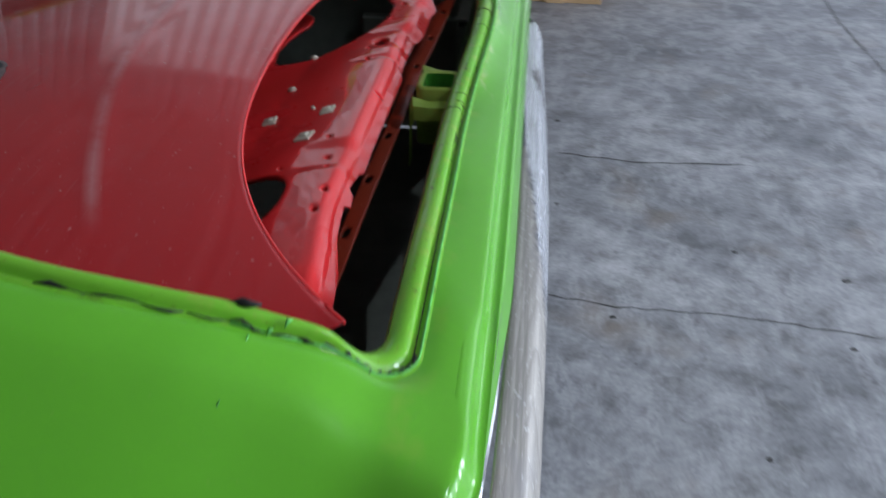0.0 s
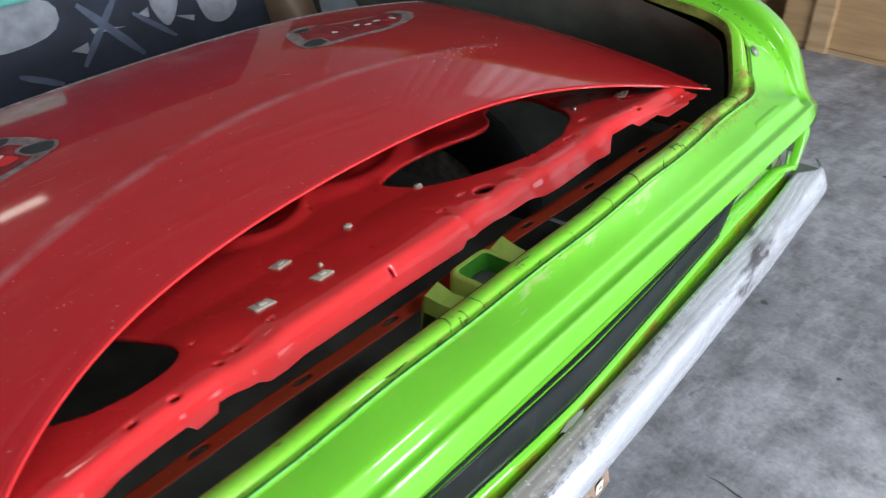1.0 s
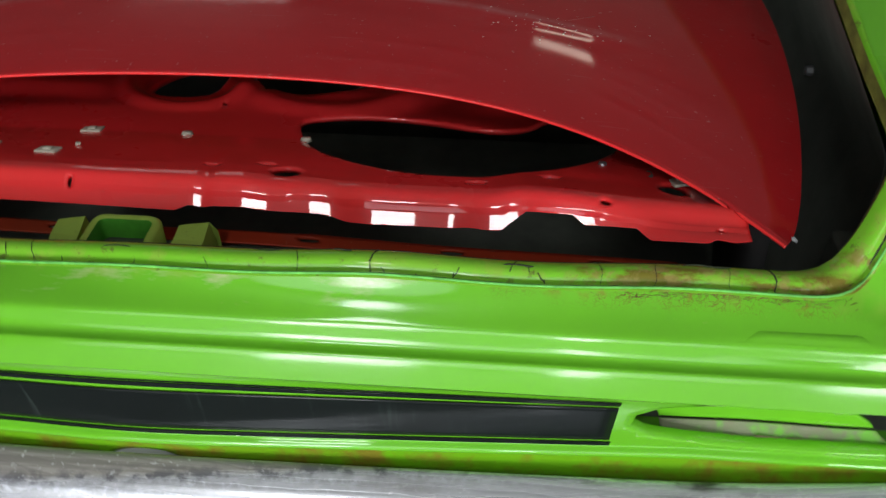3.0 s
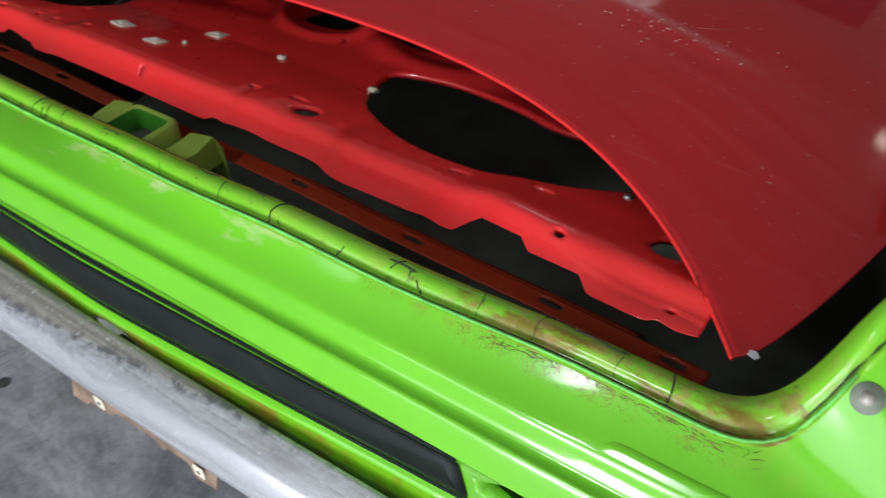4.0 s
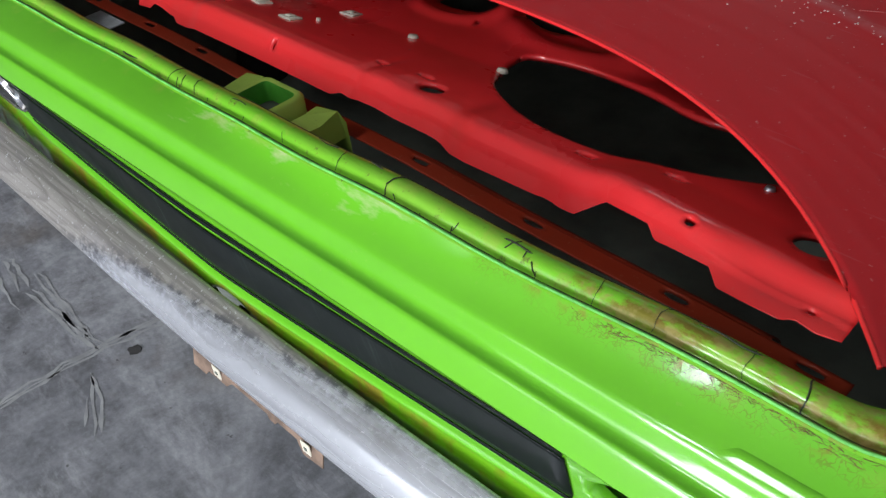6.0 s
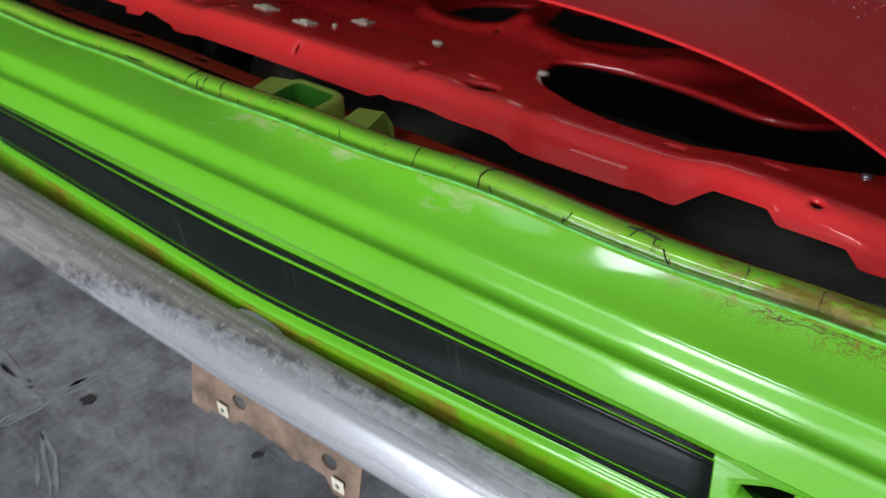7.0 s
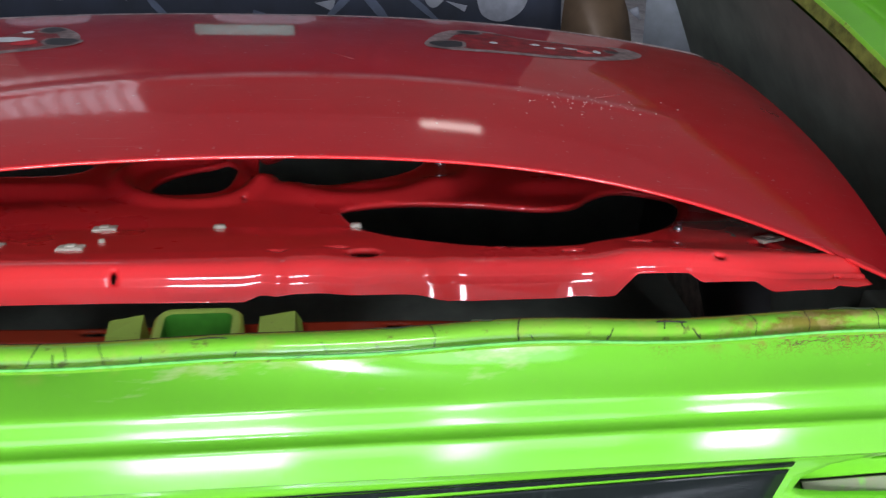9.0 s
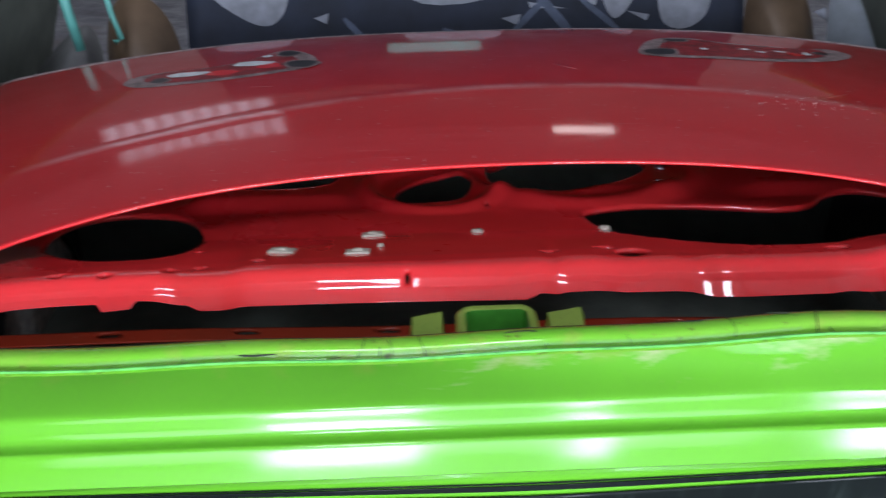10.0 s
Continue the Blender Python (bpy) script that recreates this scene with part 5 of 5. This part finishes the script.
for x, y, a, b, s in ((-0.236, 0.648, 0.022, 0.020, 1), (-0.257, 0.715, 0.017, 0.015, 2), (-0.427, 0.626, 0.013, 0.010, 3), (0.284, 0.660, 0.025, 0.019, 5), (0.322, 0.740, 0.017, 0.011, 6), (0.520, 0.699, 0.010, 0.009, 7)):
    patch("hole_rim", blob(x, y, a * 1.25, b * 1.3, s), WORN, 0.0013, "grey rim of a torn hole")
    patch("torn_hole", blob(x, y, a, b, s), RUBBER, 0.0019, "black torn hole")
for x, y, a, b, s in ((-0.345, 0.634, 0.024, 0.013, 2), (-0.280, 0.650, 0.018, 0.013, 4), (0.478, 0.681, 0.012, 0.010, 2)):
    patch("red_fleck", blob(x, y, a, b, s), RED_INNER, 0.0014, "fresh red paint fleck")
for x, y, a, b, s in ((-0.393, 0.642, 0.030, 0.013, 1), (-0.305, 0.668, 0.031, 0.013, 2), (-0.286, 0.706, 0.008, 0.008, 5), (0.350, 0.684, 0.006, 0.006, 3), (0.411, 0.692, 0.008, 0.005, 4), (0.430, 0.680, 0.008, 0.006, 6), (0.459, 0.690, 0.010, 0.005, 1), (0.497, 0.688, 0.006, 0.009, 3)):
    patch("adhesive_scrap", blob(x, y, a, b, s), WHITE_SCRAP, 0.0018, "pale scrap of adhesive")
# worn grey paint along the far edge, the dusty style line, and scratches
part("worn_edge", tube([lid_point(u, 0.955) for u in us[4:-4]], 0.0028, 6), WORN, lid, "paint worn grey along the far edge")
for pts in (((0.12, 0.60), (0.15, 0.575)), ((0.46, 0.48), (0.49, 0.50)), ((-0.30, 0.56), (-0.27, 0.555))):
    part("scratch", tube([(q[0], q[1], q[2] + 0.0001) for q in (on_lid(x, y) for x, y in pts)], 0.0004, 4), DUSTY_RED, lid, "pale scratch")

DROP = plain("clear_water_drop", (0.55, 0.40, 0.38), 0.08, 0, 0.1, 60)
rng = random.Random(8)
bm = bmesh.new()
for n in range(60):
    x, y = rng.gauss(0.44, 0.045), rng.gauss(0.455, 0.022)
    q, r0 = on_lid(x, y), rng.uniform(0.0006, 0.0013)
    bmesh.ops.create_icosphere(bm, subdivisions=1, radius=r0, matrix=Matrix.Translation((q[0], q[1], q[2] + 0.0001)) @ Matrix.Diagonal((1, 1, 0.55, 1)))
ob = part("water_drops", bm, DROP, lid, "fine drops of water on the red paint")
ob["kind"] = "stuff"
q = lid_point(1.0, 0.02)
part("paint_flake", prism([(-0.010, -0.004), (0.004, -0.007), (0.012, 0.001), (0.005, 0.008), (-0.006, 0.006)], 0.0012, Matrix.Translation((q[0] + 0.001, q[1] - 0.001, q[2] - 0.003)) @ Euler((radians(20), radians(30), 0.4)).to_matrix().to_4x4() @ Matrix.Scale(0.5, 4)), WHITE_SCRAP, lid, "pale flake at the lid's tip", False)

# ---- slotted red rail between the lip and the lid ----
rail = thing("red_rear_rail", "dusty dark red slotted steel rail lying behind the trunk lip", "steel rail", CAR)
SLOTS = [[tuple(p) for p in rounded([(x - 0.013, 0.011), (x + 0.013, 0.011), (x + 0.013, 0.020), (x - 0.013, 0.020)], 1)] for x in (-0.58, -0.41, -0.265, -0.115, 0.183, 0.348, 0.515, 0.641)]
def rail_place(x, v):
    line = 0.1215 - (0.043 if x > 0.187 else 0.018) * (x - 0.187)
    return x, line - (min(v, 0.03) - 0.0155) - 0.25 * max(0, v - 0.03), -0.0545 - 0.03 * max(0, min(v, 0.03)) - 0.95 * max(0, v - 0.03) + 0.0015 * math.sin(14 * x)


bm = pierced(steps(-0.665, 0.672, 260), steps(0.0075, 0.0295, 9), SLOTS, rail_place, (0, 0, -0.004))
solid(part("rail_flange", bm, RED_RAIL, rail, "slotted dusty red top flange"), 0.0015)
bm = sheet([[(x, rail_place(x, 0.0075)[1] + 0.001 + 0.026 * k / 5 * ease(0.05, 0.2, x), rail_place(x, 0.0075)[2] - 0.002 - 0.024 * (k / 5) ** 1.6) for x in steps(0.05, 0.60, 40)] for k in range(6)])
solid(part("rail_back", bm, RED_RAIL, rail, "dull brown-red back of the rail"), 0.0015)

# pale sheet standing in for light seen low in the trunk, and a nut on the trunk's side wall
card = thing("trunk_light_patch", "pale sheet in place of a light patch low in the trunk", "card", CAR)
part("light_patch_sheet", box(-0.765, -0.675, 0.155, 0.205, -0.152, -0.150, 0.0004, 1), WHITE_SCRAP, card, smooth=False)
nut = thing("wall_nut", "zinc nut on the black trunk side wall", "nut", CAR)
bm = bmesh.new()
bmesh.ops.create_cone(bm, cap_ends=True, segments=6, radius1=0.009, radius2=0.008, depth=0.01, matrix=Matrix.Translation((0.893, 0.69, -0.113)) @ Matrix.Rotation(radians(-90), 4, "Y"))
part("nut_body", bm, STEEL, nut, smooth=False)

# ---- behind the lid: the stripped cabin ----
def backing(x, z):
    """A point of the leaning cover behind the lid."""
    return Vector((x, 1.15 + 0.35 * (z - 0.0) + 0.010 * math.sin(5 * x), z + 0.006 * math.sin(9 * x)))


cover = thing("printed_cover", "navy blue cover printed with pale grey shapes in the cabin", "cover", CAR)
solid(part("cloth", sheet([[backing(x, z) for x in steps(-0.535, 0.60, 40)] for z in steps(-0.30, 0.40, 16)]), NAVY, cover), 0.004)


def print_mark(outline, mat=PRINT, label="pale grey printed shape", times=2):
    bm = bmesh.new()
    vs_ = [bm.verts.new(backing(x, z) + Vector((0, -0.006, 0.0))) for x, z in [tuple(p) for p in rounded(outline, times)]]
    bm.faces.new(vs_)
    return part("print", bm, mat, cover, label, False)


DARK_PRINT = plain("slate_blue_print", (0.05, 0.065, 0.10), 0.7, 0, 0.4, 20)
for o in ([(-0.50, 0.10), (-0.49, 0.055), (-0.414, 0.009), (-0.369, 0.0), (-0.338, 0.025), (-0.325, 0.07), (-0.35, 0.11)], [(-0.10, 0.12), (-0.098, 0.036), (0.098, 0.031), (0.105, 0.11)], [(0.42, 0.09), (0.425, 0.0), (0.45, -0.02), (0.49, -0.02), (0.53, 0.01), (0.535, 0.07)], [(0.30, 0.062), (0.32, 0.0), (0.345, -0.005), (0.385, 0.05), (0.38, 0.10)]):
    print_mark(o)
for p, q, w2 in (((0.145, 0.075), (0.255, -0.045), 0.009), ((0.240, 0.078), (0.115, -0.035), 0.007), ((0.26, 0.035), (0.345, -0.026), 0.006), ((-0.02, -0.01), (0.06, -0.05), 0.006), ((-0.22, 0.02), (-0.17, -0.03), 0.006)):
    d = Vector((q[0] - p[0], q[1] - p[1])).normalized() * w2
    print_mark([(p[0] - d.y, p[1] + d.x), (q[0] - d.y, q[1] + d.x), (q[0] + d.y, q[1] - d.x), (p[0] + d.y, p[1] - d.x)], DARK_PRINT, "slate blue crossed stroke", 1)
for o in ([(0.36, 0.012), (0.405, 0.006), (0.40, -0.006)], [(0.10, 0.0), (0.14, 0.006), (0.135, -0.016)], [(0.27, 0.03), (0.30, 0.04), (0.295, 0.02)], [(0.155, 0.028), (0.235, 0.014), (0.16, 0.016)], [(-0.28, 0.02), (-0.25, 0.03), (-0.255, 0.01)]):
    print_mark(o, PRINT, "small pale printed chip", 0)


def draped(name, label, category, mat, outline, depth, peak):
    """A rounded bulging body panel with the outline (x, z), standing behind the lid."""
    t = thing(name, label, category, CAR)
    pts = [tuple(p) for p in rounded(outline, 3)]
    cx, cz = sum(p[0] for p in pts) / len(pts), sum(p[1] for p in pts) / len(pts)
    rows = [[(cx + (x - cx) * r, 1.17 - depth * (1 - r ** 2.4) + 0.30 * (cz + (z - cz) * r), cz + (z - cz) * r) for x, z in pts] for r in (1.0, 0.9, 0.75, 0.55, 0.35, 0.15, 0.02)]
    part("skin", sheet(rows, True), mat, t)
    return t


OLIVE_DARK = plain("dark_olive_trim", (0.030, 0.036, 0.024), 0.7, 0, 0.4, 12)
BLUEGREY = plain("dusty_bluish_grey_panel", (0.17, 0.19, 0.21), 0.65, 0, 0.4, 9)
hump = draped("cabin_hump", "dusty grey metal hump with brown stains beside the cover", "body panel", GREYTRIM, [(-0.98, -0.30), (-0.93, -0.17), (-0.87, -0.09), (-0.79, -0.01), (-0.735, 0.015), (-0.715, -0.06), (-0.70, -0.30)], 0.07, 0)
part("strut", tube([(-1.02, 1.16, -0.22), (-0.93, 1.12, -0.02), (-0.86, 1.14, 0.10), (-0.80, 1.2, 0.20)], 0.018, 8), OLIVE_DARK, hump, "dark olive strut")
draped("cabin_hump", "dark brown rounded panel beside the cover", "body panel", BROWN, [(-0.715, -0.30), (-0.712, -0.02), (-0.69, 0.05), (-0.64, 0.075), (-0.575, 0.02), (-0.55, -0.08), (-0.55, -0.30)], 0.08, 0)
hump = draped("cabin_hump", "brown and olive rounded panel beside the cover", "body panel", BROWN, [(0.60, -0.30), (0.605, 0.03), (0.64, 0.07), (0.70, 0.06), (0.76, 0.0), (0.775, -0.30)], 0.07, 0)
part("clip", prism([(0, 0), (0.02, 0.008), (0.03, -0.02), (0.016, -0.012)], 0.003, Matrix(((1, 0, 0, 0.715), (0, 0, 1, 1.075), (0, 1, 0, 0.02), (0, 0, 0, 1)))), PRINT, hump, "pale clip")
hump = draped("side_trim", "dusty bluish grey trim panel sloping down beside the hump", "trim panel", BLUEGREY, [(0.785, -0.30), (0.785, 0.02), (0.80, 0.08), (0.87, 0.05), (0.95, -0.06), (1.09, -0.17), (1.14, -0.30)], 0.04, 0)
part("strut", tube([(0.90, 1.12, 0.10), (0.985, 1.10, 0.0), (1.08, 1.08, -0.11), (1.12, 1.08, -0.25)], 0.020, 8), OLIVE_DARK, hump, "dark olive strut")
pipe = thing("teal_strap", "teal strap hanging in two legs in the cabin", "strap", CAR)
part("strap_leg", tube([(-0.742, 1.06, 0.15), (-0.735, 1.06, 0.06), (-0.726, 1.06, -0.012)], 0.010, 8), TEAL, pipe)
part("strap_leg", tube([(-0.665, 1.06, 0.15), (-0.655, 1.06, 0.06), (-0.645, 1.06, 0.008), (-0.655, 1.05, 0.004)], 0.0055, 8), TEAL, pipe)
tarp = thing("teal_sheet", "teal sheet folded over the top of the cover", "sheet", CAR)
part("fold", box(-0.14, 0.06, 1.165, 1.185, 0.112, 0.17, 0.008), TEAL, tarp)

# ---- cracks, scuffs and oil drops on the concrete ----
OIL = plain("dark_oil_stain", (0.055, 0.053, 0.052), 0.5, 0, 0.5, 40)
SCUFF = plain("pale_chalky_scuff", (0.36, 0.365, 0.37), 0.85, 0, 0.2, 25, 0.05)


def ribbon(points, width, mat, name, label, seed=0):
    """A thin uneven mark lying on the floor."""
    r = random.Random(seed)
    pts = []
    for (x0, y0), (x1, y1) in zip(points, points[1:]):
        n = max(3, int(math.hypot(x1 - x0, y1 - y0) / 0.035))
        pts += [(x0 + (x1 - x0) * k / n, y0 + (y1 - y0) * k / n) for k in range(n)]
    pts.append(points[-1])
    bm = bmesh.new()
    prev = None
    for i, (x, y) in enumerate(pts):
        (xa, ya), (xb, yb) = pts[max(0, i - 1)], pts[min(len(pts) - 1, i + 1)]
        L = math.hypot(xb - xa, yb - ya)
        nx, ny = -(yb - ya) / L, (xb - xa) / L
        j, wd = r.uniform(-0.006, 0.006), width * r.uniform(0.35, 1.2) * (0.2 if i in (0, len(pts) - 1) else 1)
        pair = [bm.verts.new((x + nx * (j + q * wd), y + ny * (j + q * wd), 0.0012)) for q in (-0.5, 0.5)]
        if prev:
            bm.faces.new((prev[0], prev[1], pair[1], pair[0]))
        prev = pair
    return part(name, bm, mat, floor, label, False)


ribbon([(0.80, 0.13), (0.76, -0.15), (0.78, -0.42), (0.74, -0.83)], 0.005, OIL, "floor_crack", "dark hairline crack", 1)
ribbon([(4.48, -1.35), (3.9, -1.33), (3.03, -1.36)], 0.012, OIL, "floor_crack", "dark hairline crack", 2)
ribbon([(1.78, 0.08), (1.74, -0.20), (1.80, -0.61)], 0.010, OIL, "floor_crack", "dark worn groove", 3)
ribbon([(0.60, 0.31), (0.57, 0.27)], 0.005, OIL, "floor_crack", "dark hairline crack", 4)
SCUFFS = [
    (((-0.607, -0.20), (-0.618, -0.119), (-0.619, -0.048), (-0.619, 0.036), (-0.608, 0.116), (-0.596, 0.19)), (-0.010, 0.0, 0.009)),
    (((-0.619, 0.036), (-0.696, 0.009), (-0.814, -0.002), (-0.909, -0.012)), (-0.006, 0.006)),
    (((-0.658, 0.03), (-0.761, 0.023), (-0.871, 0.026), (-0.956, 0.021)), (-0.006, 0.007)),
    (((-0.862, -0.06), (-0.969, -0.053), (-1.035, -0.048)), (0.0,)),
    (((-0.923, -0.017), (-1.017, -0.01), (-1.063, -0.013)), (-0.010, 0.008)),
    (((-0.565, -0.017), (-0.482, -0.039), (-0.403, -0.074)), (-0.004, 0.006)),
    (((-0.508, -0.052), (-0.439, -0.083)), (0.0,)),
]
for k, (pts, offsets) in enumerate(SCUFFS):
    for d in offsets:
        side = 0 if abs(pts[0][0] - pts[-1][0]) < 0.05 else 1
        ribbon([(x + d * (1 - side), y + d * side) for x, y in pts], 0.009, SCUFF, "floor_scuff", "pale chalky scuff", 10 + k + int(100 + 1000 * d))
for k, (x, y, r0) in enumerate(((0.71, -0.14, 0.008), (0.68, -0.73, 0.010), (1.02, -0.78, 0.012), (1.13, -0.49, 0.009), (0.23, -0.47, 0.008), (-0.56, 0.08, 0.016), (-0.21, 0.22, 0.010), (1.55, 0.35, 0.012), (2.1, 0.1, 0.014), (1.9, 0.75, 0.013), (2.7, 0.4, 0.016), (1.35, 0.05, 0.008))):
    r = random.Random(30 + k)
    part("oil_drop", prism([(x + r0 * r.uniform(0.6, 1.2) * math.cos(q), y + r0 * r.uniform(0.6, 1.2) * math.sin(q)) for q in steps(0, 2 * math.pi, 11)[:-1]], 0.0008, Matrix.Translation((0, 0, 0.0006))), OIL, floor, "dark oil drop", False)

# ---- crates and tyre along the east wall ----
def crate(y0, y1, height, depth, label, battens):
    c = thing("wooden_crate", label, "crate", pose(4.05, y0, 0))
    L = y1 - y0
    part("side_board", box(0, 0.02, 0, L, 0.03, height, 0.002, 1), PLY, c, smooth=False)
    part("side_board", box(depth - 0.02, depth, 0, L, 0.03, height, 0.002, 1), PLY, c, smooth=False)
    for y in (0, L - 0.02):
        part("end_board", box(0.022, depth - 0.022, y, y + 0.02, 0.03, height, 0.002, 1), PLY, c, smooth=False)
    part("base_board", box(0.0, depth, 0, L, 0.0, 0.027, 0.002, 1), PINE, c, smooth=False)
    part("lid_board", box(-0.01, depth + 0.01, -0.01, L + 0.01, height + 0.002, height + 0.02, 0.002, 1), PINE, c, smooth=False)
    for b in battens:
        part("batten", box(-0.024, -0.002, b, b + 0.11, 0.0, height, 0.003, 1), PINE, c, smooth=False)
    return c


crate(-0.02, 1.45, 0.55, 0.5, "pale pine and plywood crate standing on the concrete", (0.22, 1.2))
crate(1.62, 2.62, 0.30, 0.5, "low plywood crate standing on the concrete", ())
tyre = thing("loose_tyre", "black rubber tyre lying flat on the concrete", "tyre", pose(4.2, 3.15, 0))
rows = []
for a in steps(0, 2 * math.pi, 40):
    rows.append([((0.25 + r) * math.cos(a), (0.25 + r) * math.sin(a), z) for r, z in ((-0.05, 0.03), (-0.02, 0.005), (0.05, 0.0), (0.085, 0.02), (0.09, 0.09), (0.085, 0.16), (0.05, 0.18), (-0.02, 0.175), (-0.05, 0.15))])
subdivided(part("tyre_carcass", sheet(rows, False), RUBBER, tyre))

# ---- strip lights and skylight ----
def strip_light(x, y, z, a, w, glow):
    t = thing("strip_light", "white ceiling strip light with a lit diffuser", "ceiling light", pose(x, y, z))
    part("tray", box(-a * 0.9, a * 0.9, -w * 0.7, w * 0.7, 0.03, 0.05, 0.006), WHITE_SHEET, t)
    part("lit_diffuser", box(-a, a, -w, w, 0.0, 0.028, 0.01), glow, t, "lit white diffuser")
    for sx in (-0.8 * a, 0.8 * a):
        part("hanger", tube([(sx, 0, 0.05), (sx, 0, 4.55 - z)], 0.004, 6), STEEL, t)


for x, y, z, a, w in TUBES:
    strip_light(x, y, z, a, w, TUBE)
